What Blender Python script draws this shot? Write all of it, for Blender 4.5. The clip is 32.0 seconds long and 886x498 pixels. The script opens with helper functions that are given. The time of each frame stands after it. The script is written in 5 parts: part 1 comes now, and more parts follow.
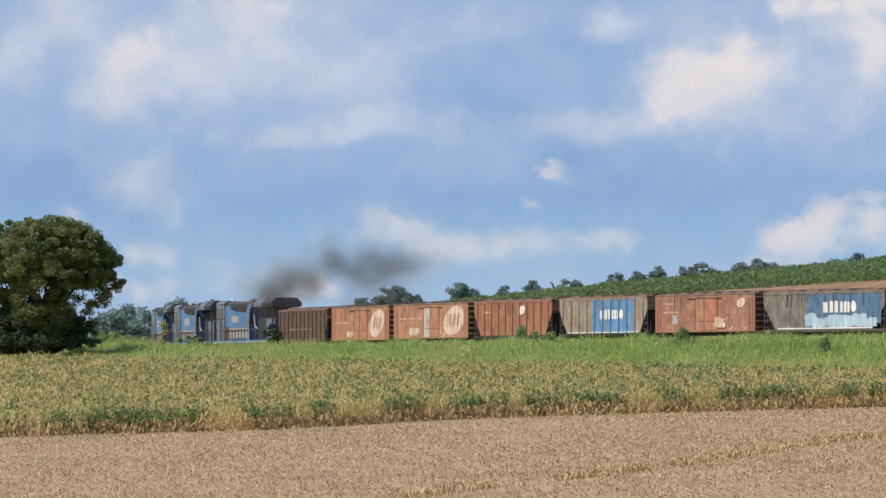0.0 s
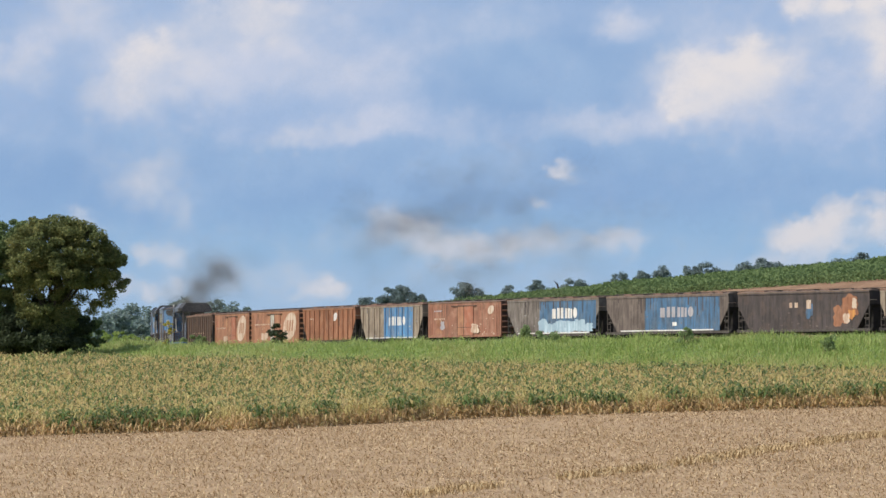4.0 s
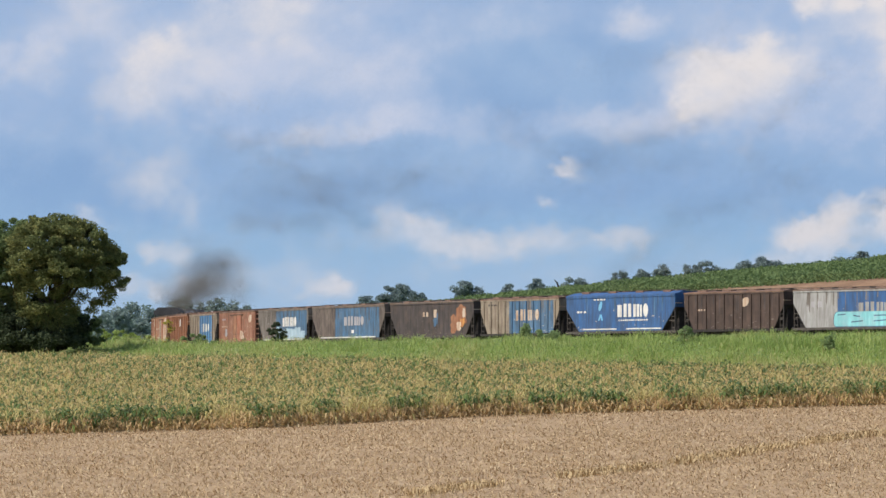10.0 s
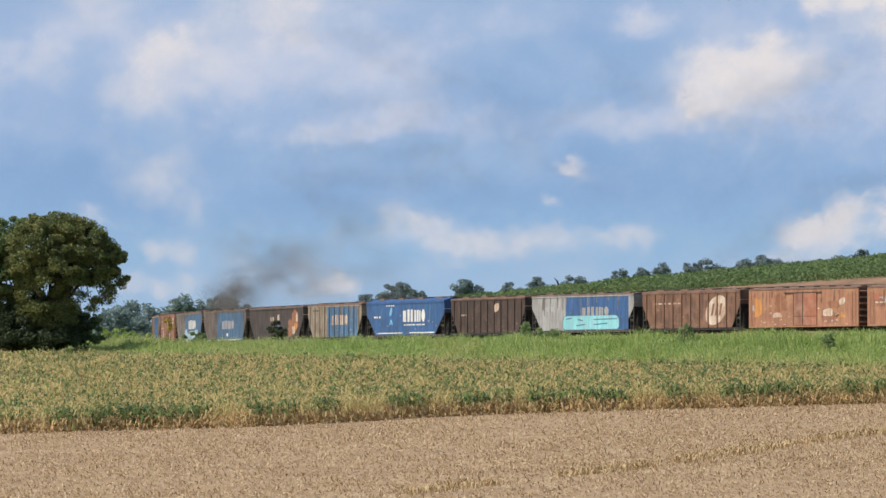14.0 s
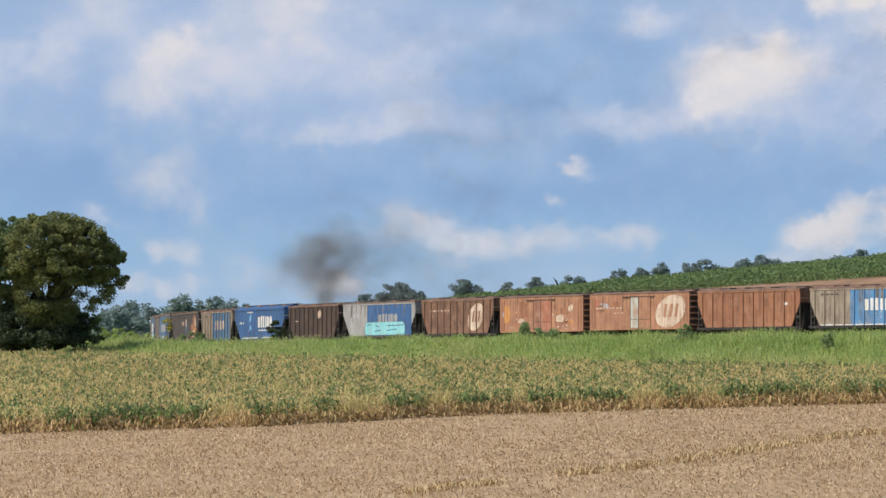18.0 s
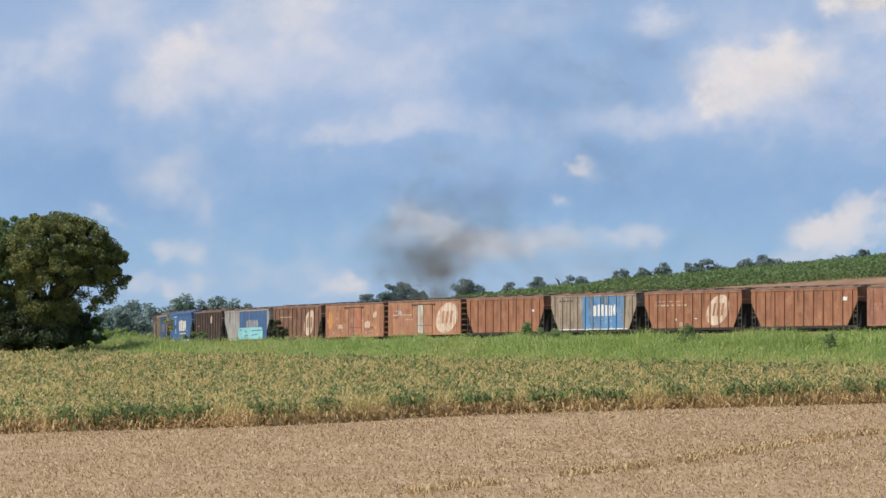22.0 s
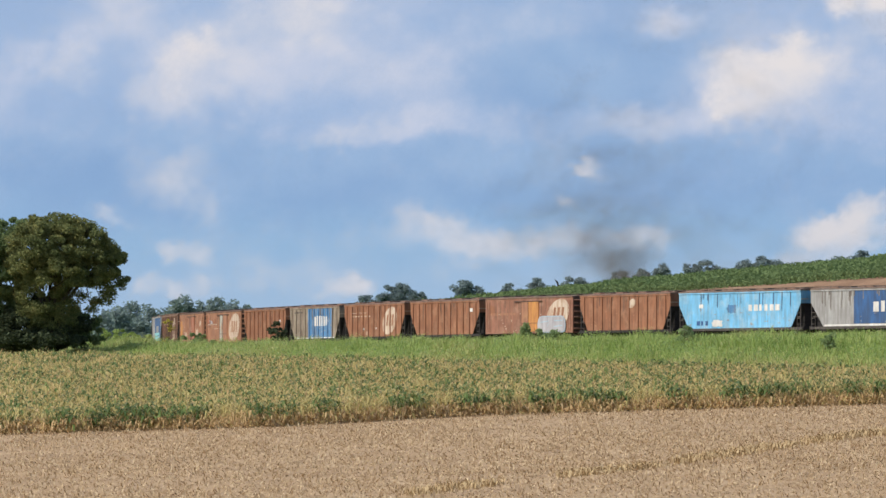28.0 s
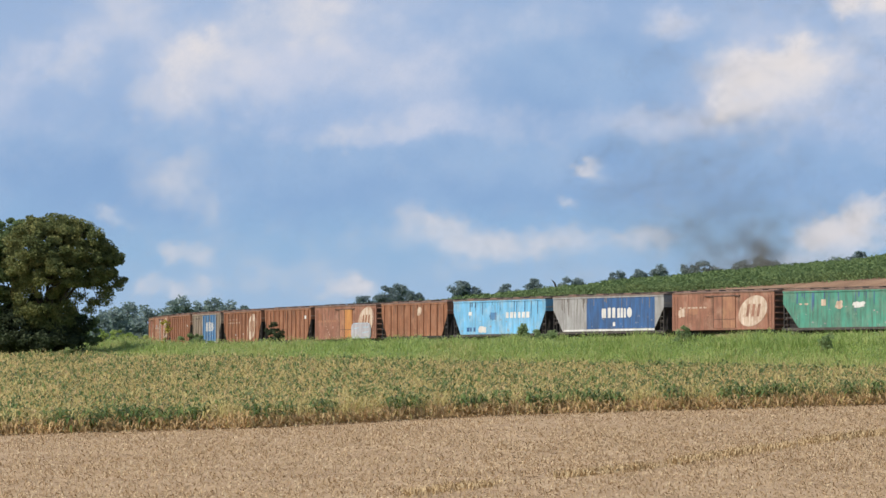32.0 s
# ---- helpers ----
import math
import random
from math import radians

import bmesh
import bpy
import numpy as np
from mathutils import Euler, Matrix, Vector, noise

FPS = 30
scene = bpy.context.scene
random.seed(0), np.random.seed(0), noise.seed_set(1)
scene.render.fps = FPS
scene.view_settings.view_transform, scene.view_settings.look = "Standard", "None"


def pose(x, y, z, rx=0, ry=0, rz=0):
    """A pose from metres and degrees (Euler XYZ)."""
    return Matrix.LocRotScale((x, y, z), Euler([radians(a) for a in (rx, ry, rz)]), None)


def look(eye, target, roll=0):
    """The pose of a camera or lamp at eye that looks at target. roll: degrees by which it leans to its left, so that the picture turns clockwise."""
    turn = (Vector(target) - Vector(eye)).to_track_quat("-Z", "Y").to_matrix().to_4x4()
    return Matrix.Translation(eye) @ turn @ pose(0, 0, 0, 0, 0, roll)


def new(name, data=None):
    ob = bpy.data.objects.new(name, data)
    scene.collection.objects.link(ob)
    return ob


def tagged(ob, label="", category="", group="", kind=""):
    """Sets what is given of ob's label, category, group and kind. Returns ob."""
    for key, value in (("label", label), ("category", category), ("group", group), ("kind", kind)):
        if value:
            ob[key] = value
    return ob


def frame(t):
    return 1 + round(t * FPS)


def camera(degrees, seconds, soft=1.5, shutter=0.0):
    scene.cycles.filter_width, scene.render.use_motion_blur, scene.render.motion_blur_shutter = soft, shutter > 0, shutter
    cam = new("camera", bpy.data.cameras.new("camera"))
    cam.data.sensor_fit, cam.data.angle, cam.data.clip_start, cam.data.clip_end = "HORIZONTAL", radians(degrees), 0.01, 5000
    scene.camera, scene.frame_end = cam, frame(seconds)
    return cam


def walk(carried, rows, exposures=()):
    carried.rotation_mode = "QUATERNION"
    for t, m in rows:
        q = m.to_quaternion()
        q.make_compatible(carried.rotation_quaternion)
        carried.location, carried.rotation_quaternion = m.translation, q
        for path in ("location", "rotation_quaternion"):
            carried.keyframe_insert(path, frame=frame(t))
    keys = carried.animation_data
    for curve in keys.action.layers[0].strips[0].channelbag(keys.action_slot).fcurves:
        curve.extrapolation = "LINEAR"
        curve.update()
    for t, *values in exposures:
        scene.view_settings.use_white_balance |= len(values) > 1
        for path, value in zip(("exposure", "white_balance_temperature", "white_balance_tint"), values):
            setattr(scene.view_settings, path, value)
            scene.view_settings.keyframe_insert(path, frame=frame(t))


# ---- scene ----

EYE = 1.65          # the camera's height over the ground at its feet
TILT = 1.603        # degrees up


def aim(yaw, up):
    return pose(0, 0, EYE, 90 + TILT + up, 0, yaw)


cam = camera(10.07, 32.0, soft=1.5)
walk(cam, [(t, aim(a, b)) for t, a, b in [(0, -0.049, 0.021), (0.5, -0.059, 0.030), (1, -0.059, 0.039), (1.5, -0.049, 0.030), (2, -0.030, 0.030), (2.5, -0.020, 0.028), (3, -0.010, 0.020), (3.5, 0.000, 0.016), (5.5, 0.000, 0.016), (6, 0.000, 0.002), (6.5, -0.002, 0.010), (7, 0.000, 0.010), (7.5, 0.010, 0.010), (8, 0.010, 0.010), (8.5, 0.020, 0.000), (9, 0.012, 0.010), (9.5, 0.000, 0.010), (10, 0.000, 0.000), (10.5, 0.001, -0.008), (11, 0.006, -0.010), (11.5, 0.009, -0.002), (12, 0.010, -0.004), (12.5, 0.004, 0.000), (13, 0.007, 0.000), (13.5, 0.001, -0.010), (14, 0.001, -0.019), (14.5, 0.001, -0.019), (16.5, 0.009, -0.010), (17, 0.011, -0.013), (17.5, 0.004, -0.017), (18, -0.010, -0.019), (18.5, -0.010, -0.022), (19, -0.010, -0.020), (19.5, -0.007, -0.019), (20, 0.007, -0.018), (20.5, 0.000, -0.014), (21, 0.005, -0.002), (21.5, 0.009, -0.001), (22, 0.013, -0.020), (22.5, 0.020, -0.030), (23, 0.010, -0.020), (23.5, 0.003, -0.019), (24, 0.007, -0.016), (24.5, 0.010, -0.020), (25, 0.003, -0.019), (25.5, -0.010, -0.001), (27.5, -0.009, -0.010), (28, 0.000, -0.009), (28.5, -0.003, -0.015), (29, -0.007, -0.019), (29.5, -0.003, -0.019), (30, 0.002, -0.010), (30.5, 0.008, 0.000), (31, 0.000, -0.001), (31.5, -0.017, 0.000), (32, -0.030, 0.000)]])

# ---- light ----
SUN_DIR = Vector((-0.62, -0.31, 0.72)).normalized()     # towards the sun
world = bpy.data.worlds.new("sky_light")
scene.world = world
world.use_nodes = True
wn = world.node_tree
sky = wn.nodes.new("ShaderNodeTexSky")
sky.sky_type = "NISHITA"
sky.sun_disc = False
sky.sun_elevation = math.asin(SUN_DIR.z)
sky.sun_rotation = math.atan2(SUN_DIR.x, SUN_DIR.y)
wn.links.new(sky.outputs[0], wn.nodes["Background"].inputs[0])
wn.nodes["Background"].inputs[1].default_value = 0.15
sun = new("sun", bpy.data.lights.new("sun", "SUN"))
sun.data.energy = 4.2
sun.data.angle = radians(0.6)
sun.data.color = (1.0, 0.93, 0.82)
sun.matrix_world = look((0, 0, 60), Vector((0, 0, 60)) - SUN_DIR)

# ---- materials ----


def mat(name, stops, rough=0.8, scale=1.0, stretch=(1, 1, 1), island=0.0, objr=0.0, bump=0.0, fine=8.0, metal=0.0, coords="Object", trans=0.0, dirt=None, dirt_scale=0.5, dirt_amount=0.5, streak=False, blotch=None):
    """A grained surface: colour stops over noise at two scales, with piece-to-piece change, dirt and relief."""
    m = bpy.data.materials.new(name)
    m.use_nodes = True
    nt = m.node_tree
    b = nt.nodes["Principled BSDF"]
    tc = nt.nodes.new("ShaderNodeTexCoord")
    mp = nt.nodes.new("ShaderNodeMapping")
    mp.inputs["Scale"].default_value = [scale * k for k in stretch]
    nt.links.new(tc.outputs[coords], mp.inputs[0])
    n1 = nt.nodes.new("ShaderNodeTexNoise")
    n1.inputs["Scale"].default_value = 1.0
    n1.inputs["Detail"].default_value = 3
    nt.links.new(mp.outputs[0], n1.inputs["Vector"])
    n2 = nt.nodes.new("ShaderNodeTexNoise")
    n2.inputs["Scale"].default_value = fine
    n2.inputs["Detail"].default_value = 2
    nt.links.new(mp.outputs[0], n2.inputs["Vector"])

    def maths(op, x, y):
        k = nt.nodes.new("ShaderNodeMath")
        k.operation = op
        for i, v in enumerate((x, y)):
            if isinstance(v, (int, float)):
                k.inputs[i].default_value = v
            else:
                nt.links.new(v, k.inputs[i])
        return k.outputs[0]
    value = maths("ADD", maths("MULTIPLY", n1.outputs[0], 0.65), maths("MULTIPLY", n2.outputs[0], 0.35))
    value = maths("ADD", maths("MULTIPLY", maths("SUBTRACT", value, 0.5), 1.8), 0.5)
    if island:
        g = nt.nodes.new("ShaderNodeNewGeometry")
        value = maths("ADD", maths("MULTIPLY", value, 1 - island), maths("MULTIPLY", g.outputs["Random Per Island"], island))
    if objr:
        o = nt.nodes.new("ShaderNodeObjectInfo")
        value = maths("ADD", maths("MULTIPLY", value, 1 - objr), maths("MULTIPLY", o.outputs["Random"], objr))
    ramp = nt.nodes.new("ShaderNodeValToRGB")
    while len(ramp.color_ramp.elements) < len(stops):
        ramp.color_ramp.elements.new(0.5)
    for e, (p, c) in zip(ramp.color_ramp.elements, stops):
        e.position, e.color = p, (*c, 1)
    nt.links.new(value, ramp.inputs[0])
    colour = ramp.outputs[0]
    if dirt:
        mp2 = nt.nodes.new("ShaderNodeMapping")
        mp2.inputs["Scale"].default_value = (dirt_scale * (3.6 if streak else 1), dirt_scale, dirt_scale * (0.5 if streak else 1))
        nt.links.new(tc.outputs[coords], mp2.inputs[0])
        n3 = nt.nodes.new("ShaderNodeTexNoise")
        n3.inputs["Scale"].default_value = 1.3
        n3.inputs["Detail"].default_value = 5
        n3.inputs["Roughness"].default_value = 0.65
        nt.links.new(mp2.outputs[0], n3.inputs["Vector"])
        r2 = nt.nodes.new("ShaderNodeValToRGB")
        r2.color_ramp.elements[0].position, r2.color_ramp.elements[1].position = 0.40, 0.62
        r2.color_ramp.elements[1].color = (dirt_amount,) * 3 + (1,)
        nt.links.new(n3.outputs[0], r2.inputs[0])
        mx = nt.nodes.new("ShaderNodeMixRGB")
        nt.links.new(r2.outputs[0], mx.inputs[0])
        nt.links.new(colour, mx.inputs[1])
        mx.inputs[2].default_value = (*dirt, 1)
        colour = mx.outputs[0]
    if blotch:
        n4 = nt.nodes.new("ShaderNodeTexNoise")
        n4.inputs["Scale"].default_value = 0.9
        n4.inputs["Detail"].default_value = 6
        n4.inputs["Roughness"].default_value = 0.7
        nt.links.new(tc.outputs[coords], n4.inputs["Vector"])
        r4 = nt.nodes.new("ShaderNodeValToRGB")
        r4.color_ramp.elements[0].position, r4.color_ramp.elements[1].position = 0.48, 0.66
        r4.color_ramp.elements[1].color = (blotch[1],) * 3 + (1,)
        nt.links.new(n4.outputs[0], r4.inputs[0])
        mx4 = nt.nodes.new("ShaderNodeMixRGB")
        nt.links.new(r4.outputs[0], mx4.inputs[0])
        nt.links.new(colour, mx4.inputs[1])
        mx4.inputs[2].default_value = (*blotch[0], 1)
        colour = mx4.outputs[0]
    nt.links.new(colour, b.inputs["Base Color"])
    b.inputs["Roughness"].default_value = rough
    b.inputs["Metallic"].default_value = metal
    b.inputs["Specular IOR Level"].default_value = 0.3
    if trans:
        b.inputs["Transmission Weight"].default_value = 0
        t = nt.nodes.new("ShaderNodeBsdfTranslucent")
        nt.links.new(colour, t.inputs[0])
        ms = nt.nodes.new("ShaderNodeMixShader")
        ms.inputs[0].default_value = trans
        nt.links.new(b.outputs[0], ms.inputs[1])
        nt.links.new(t.outputs[0], ms.inputs[2])
        nt.links.new(ms.outputs[0], nt.nodes["Material Output"].inputs[0])
    if bump:
        bp = nt.nodes.new("ShaderNodeBump")
        bp.inputs["Strength"].default_value = bump
        bp.inputs["Distance"].default_value = 0.05
        nt.links.new(value, bp.inputs["Height"])
        nt.links.new(bp.outputs[0], b.inputs["Normal"])
    return m


def shades(c, spread=0.35):
    lo, hi = [k * (1 - spread) for k in c], [min(0.95, k * (1 + spread)) for k in c]
    return [(0.2, lo), (0.5, c), (0.8, hi)]


STUBBLE = mat("stubble_soil", [(0.15, (0.27, 0.178, 0.10)), (0.5, (0.362, 0.249, 0.143)), (0.85, (0.445, 0.317, 0.19))], 0.95, 0.35, fine=14, bump=0.3)
CORN_SOIL = mat("corn_soil", [(0.2, (0.24, 0.165, 0.09)), (0.8, (0.38, 0.275, 0.15))], 0.95, 0.5, fine=9, bump=0.4)
TURF = mat("turf", [(0.2, (0.10, 0.16, 0.03)), (0.5, (0.17, 0.25, 0.05)), (0.85, (0.28, 0.33, 0.10))], 0.9, 0.25, fine=10, bump=0.4)
DIRT = mat("bare_earth", [(0.2, (0.17, 0.10, 0.06)), (0.5, (0.25, 0.15, 0.09)), (0.85, (0.33, 0.22, 0.14))], 0.95, 0.3, fine=9, bump=0.4)
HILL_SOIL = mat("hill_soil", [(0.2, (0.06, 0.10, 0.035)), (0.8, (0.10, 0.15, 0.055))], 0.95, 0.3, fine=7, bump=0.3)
GRASS = mat("grass_blade", [(0.15, (0.19, 0.28, 0.07)), (0.5, (0.33, 0.43, 0.125)), (0.85, (0.52, 0.56, 0.22))], 0.6, 0.22, island=0.25, fine=4, trans=0.4)
WEED = mat("weed_leaf", [(0.1, (0.18, 0.25, 0.11)), (0.5, (0.27, 0.355, 0.16)), (0.9, (0.37, 0.45, 0.22))], 0.9, 0.5, island=0.3, trans=0.5)
# a dark bush's leaf, lowered further to hold the shade under the big tree
THORN = mat("dark_and_shaded_bush_leaf", [(0.1, (0.024, 0.036, 0.018)), (0.5, (0.043, 0.06, 0.028)), (0.9, (0.08, 0.10, 0.045))], 0.8, 0.5, island=0.5, trans=0.15)
YELLOW_LEAF = mat("yellow_flower", [(0.1, (0.22, 0.22, 0.05)), (0.5, (0.42, 0.36, 0.06)), (0.9, (0.62, 0.52, 0.10))], 0.7, 0.8, island=0.6, trans=0.3)
PALE_GRASS = mat("pale_grass_blade", [(0.1, (0.30, 0.32, 0.10)), (0.5, (0.44, 0.44, 0.16)), (0.9, (0.60, 0.55, 0.28))], 0.6, 0.12, island=0.45, fine=4, trans=0.35)
LEAF_GREEN = mat("corn_leaf_green", [(0.1, (0.055, 0.092, 0.028)), (0.5, (0.11, 0.165, 0.048)), (0.9, (0.22, 0.275, 0.085))], 0.5, 0.2, island=0.6, trans=0.25)
LEAF_DRY = mat("corn_leaf_dry", [(0.1, (0.45, 0.305, 0.15)), (0.5, (0.62, 0.44, 0.225)), (0.9, (0.74, 0.565, 0.33))], 0.7, 0.2, island=0.6, trans=0.42)
LEAF_OLIVE = mat("corn_leaf_fading", [(0.1, (0.32, 0.28, 0.10)), (0.5, (0.475, 0.395, 0.155)), (0.9, (0.62, 0.52, 0.24))], 0.6, 0.2, island=0.5, trans=0.3)
STOVER = mat("stover", [(0.1, (0.32, 0.215, 0.115)), (0.55, (0.43, 0.305, 0.172)), (0.92, (0.68, 0.53, 0.34))], 0.85, 0.3, island=0.8, trans=0.15)
STUBBLE_STALK = mat("standing_stubble", [(0.1, (0.30, 0.20, 0.10)), (0.5, (0.46, 0.33, 0.17)), (0.9, (0.60, 0.46, 0.27))], 0.85, 0.3, island=0.7)
CROP = mat("crop_leaf", [(0.1, (0.08, 0.125, 0.05)), (0.5, (0.145, 0.21, 0.08)), (0.9, (0.25, 0.325, 0.125))], 0.7, 0.35, island=0.3, trans=0.3)
TREE_LEAF = mat("tree_leaf", [(0.1, (0.06, 0.09, 0.036)), (0.5, (0.155, 0.18, 0.066)), (0.9, (0.38, 0.34, 0.12))], 0.85, 0.45, island=0.3, trans=0.25)
GREEN_LEAF = mat("green_tree_leaf", [(0.1, (0.07, 0.12, 0.05)), (0.5, (0.165, 0.225, 0.095)), (0.9, (0.29, 0.335, 0.14))], 0.85, 0.3, island=0.35, trans=0.3)
# both distant leaf colours carry the blue-grey of the haze in them
FAR_HAZE_LEAF = mat("hazed_far_tree_leaf", [(0.1, (0.155, 0.21, 0.205)), (0.5, (0.215, 0.28, 0.265)), (0.9, (0.30, 0.36, 0.32))], 0.9, 0.2, island=0.15, trans=0.35)
SKYLINE_HAZE_LEAF = mat("hazed_skyline_tree_leaf", [(0.1, (0.13, 0.175, 0.185)), (0.5, (0.18, 0.235, 0.24)), (0.9, (0.25, 0.305, 0.29))], 0.9, 0.2, island=0.15, trans=0.3)
BARK = mat("bark", shades((0.06, 0.05, 0.04)), 0.95, 3, stretch=(1, 1, 0.3), bump=0.6)
BALLAST = mat("ballast", shades((0.12, 0.10, 0.085)), 0.95, 2, fine=8, bump=0.6)
RAIL_STEEL = mat("rail_steel", shades((0.22, 0.13, 0.09)), 0.5, 4, metal=0.6)
SLEEPER = mat("sleeper", shades((0.13, 0.09, 0.06)), 0.9, 3)

# ---- the line of the track ----
X0, Y0, TH0, K0, K1, K2 = 10.33, 425.6, 1.035, 0.2644, -0.148, -0.0415
SPEED, BRAKE = 9.634, 0.01193
ARC = np.arange(-480, 520, 2.0)


def lay_line():
    """Plan of the near side of the train along the arc: x, y and heading."""
    u = np.clip(ARC, -380, 60) / 100
    bend = np.maximum((K0 + K1 * u + K2 * u * u) / 100, 0) * np.clip((150 - ARC) / 90, 0, 1)
    turn = np.concatenate([[0], np.cumsum(bend[1:] + bend[:-1])])
    th = TH0 - (turn - np.interp(0, ARC, turn))
    dx, dy = np.cos(th), -np.sin(th)
    x = np.concatenate([[0], np.cumsum(dx[1:] + dx[:-1])])
    y = np.concatenate([[0], np.cumsum(dy[1:] + dy[:-1])])
    return x - np.interp(0, ARC, x) + X0 + 1.42 * np.sin(th), y - np.interp(0, ARC, y) + Y0 + 1.42 * np.cos(th), th


LINE_X, LINE_Y, LINE_TH = lay_line()
LINE_Z = EYE + 4.1 + np.interp(ARC, [-330, -220, -150, -120, -95, -75, -52, -30, -12, 12], [1.3, 0.5, 0.05, -0.1, -0.2, -0.24, -0.19, -0.13, -0.08, 0.0])


def on_line(s):
    """x, y, rail height and heading at the arc length s."""
    return [float(np.interp(s, ARC, k)) for k in (LINE_X, LINE_Y, LINE_Z, LINE_TH)]


def line_pose(s, dz=0.0):
    x, y, z, th = on_line(s)
    return pose(x, y, z + dz, 0, 0, -math.degrees(th))


def gone(t):
    """How far the train has run at t seconds."""
    return SPEED * t - BRAKE * t * t


# ---- terrain ----


def smooth(a, b, x):
    k = np.clip((x - a) / (b - a), 0, 1)
    return k * k * (3 - 2 * k)


def grain(x, y, seed=0):
    """Smooth value noise in 0..1."""
    x, y = np.asarray(x, float), np.asarray(y, float)
    xi, yi = np.floor(x), np.floor(y)
    fx, fy = x - xi, y - yi
    fx, fy = fx * fx * (3 - 2 * fx), fy * fy * (3 - 2 * fy)

    def h(a, b):
        k = np.sin(a * 127.1 + b * 311.7 + seed * 74.7) * 43758.5453
        return k - np.floor(k)
    return (h(xi, yi) * (1 - fx) + h(xi + 1, yi) * fx) * (1 - fy) + (h(xi, yi + 1) * (1 - fx) + h(xi + 1, yi + 1) * fx) * fy


def fbm(x, y, octaves=4, seed=0, gain=0.5):
    out, amp, tot = 0, 1.0, 0
    for i in range(octaves):
        out = out + amp * grain(np.asarray(x) * 2 ** i, np.asarray(y) * 2 ** i, seed + i)
        tot += amp
        amp *= gain
    return out / tot


def off_line(x, y):
    """Distance from the track's middle (positive on the camera's side) and the rail height there."""
    x, y = np.asarray(x, float), np.asarray(y, float)
    shape = x.shape
    x, y = x.ravel(), y.ravel()
    dist, z = np.empty(x.size), np.empty(x.size)
    px, py = LINE_X[::2], LINE_Y[::2]
    nx, ny, lz = -np.sin(LINE_TH[::2]), -np.cos(LINE_TH[::2]), LINE_Z[::2]
    for i in range(0, x.size, 20000):
        a, b = x[i:i + 20000, None] - px, y[i:i + 20000, None] - py
        j = np.argmin(a * a + b * b, axis=1)
        r = np.arange(j.size)
        across = a[r, j] * nx[j] + b[r, j] * ny[j]
        d = np.sqrt(a[r, j] ** 2 + b[r, j] ** 2)
        dist[i:i + 20000] = np.where(across >= 0, d, -d)
        z[i:i + 20000] = lz[j]
    return dist.reshape(shape), z.reshape(shape)


def field(x, y):
    """The sloping field between the camera and the line."""
    plane = -1.24 + 0.0256 * (y - 290) + 0.02 * (x - 23.3)
    near = -1.65 - 0.012 * y
    k = smooth(60, 185, y)
    far = np.maximum(y - 700, 0)
    return EYE + plane * k + near * (1 - k) - 0.0256 * far * smooth(0, 300, far)


def ground_z(x, y):
    x, y = np.asarray(x, float), np.asarray(y, float)
    d, rail = off_line(x, y)
    base = np.clip(field(x, y), EYE - 8, EYE + 9)
    bed = rail - 0.55
    k = smooth(24, 4.0, d)
    outer = base * (1 - k) + bed * k
    # inside the bend: a cut bank of bare earth, then the cropped hill
    w = -d
    bank = np.interp(x, [-25, -9, 10, 37, 60], [2.2, 3.6, 4.4, 5.2, 5.8])
    rise = np.interp(x, [-25, -9, -2, 13, 46, 80], [0.4, 1.5, 2.4, 3.35, 4.1, 4.6])
    reach = np.interp(x, [-25, -9, -2, 13, 46], [38, 42, 50, 82, 96])
    hill = rail + bank * smooth(6, 24, w) + rise * np.sin(np.clip((w - 22) / (reach - 22), 0, 1) * math.pi / 2)
    k2 = smooth(3.6, 8, w)
    hill = bed * (1 - k2) + hill * k2
    out = np.where(d >= 0, outer, hill)
    far = np.hypot(x, y)
    flat = EYE + 2.5
    kf = smooth(900, 1700, far)
    return out * (1 - kf) + flat * kf


BACK_A, BACK_B = 404.0, -1.795       # the back of the corn


def corn_edge(x):
    """The cut edge of the corn, which bows away from the road."""
    return 283.7 + 0.281 * x + 9.5 * smooth(-12, 4, x)


def grid_mesh(name, xs, ys):
    gx, gy = np.meshgrid(xs, ys)
    gz = ground_z(gx, gy)
    nx, ny = len(xs), len(ys)
    co = np.stack([gx, gy, gz], -1).reshape(-1, 3)
    i = np.arange(nx * ny).reshape(ny, nx)
    quads = np.stack([i[:-1, :-1], i[:-1, 1:], i[1:, 1:], i[1:, :-1]], -1).reshape(-1, 4)
    return co, quads


def mesh_from(name, co, faces, sizes=None, mats=(), index=None, smoothed=False):
    """A mesh from arrays: faces is (n, k), or flat with sizes."""
    me = bpy.data.meshes.new(name)
    co = np.asarray(co, np.float32)
    if sizes is None:
        n, k = faces.shape
        sizes = np.full(n, k, np.int32)
        flat = faces.ravel()
    else:
        flat = faces
    me.vertices.add(len(co))
    me.vertices.foreach_set("co", co.ravel())
    me.loops.add(len(flat))
    me.loops.foreach_set("vertex_index", np.asarray(flat, np.int32))
    me.polygons.add(len(sizes))
    start = np.concatenate([[0], np.cumsum(sizes)[:-1]]).astype(np.int32)
    me.polygons.foreach_set("loop_start", start)
    for m in mats:
        me.materials.append(m)
    if index is not None:
        me.polygons.foreach_set("material_index", np.asarray(index, np.int32))
    if smoothed:
        me.polygons.foreach_set("use_smooth", np.ones(len(sizes), bool))
    me.update(calc_edges=True)
    me.validate()
    return me


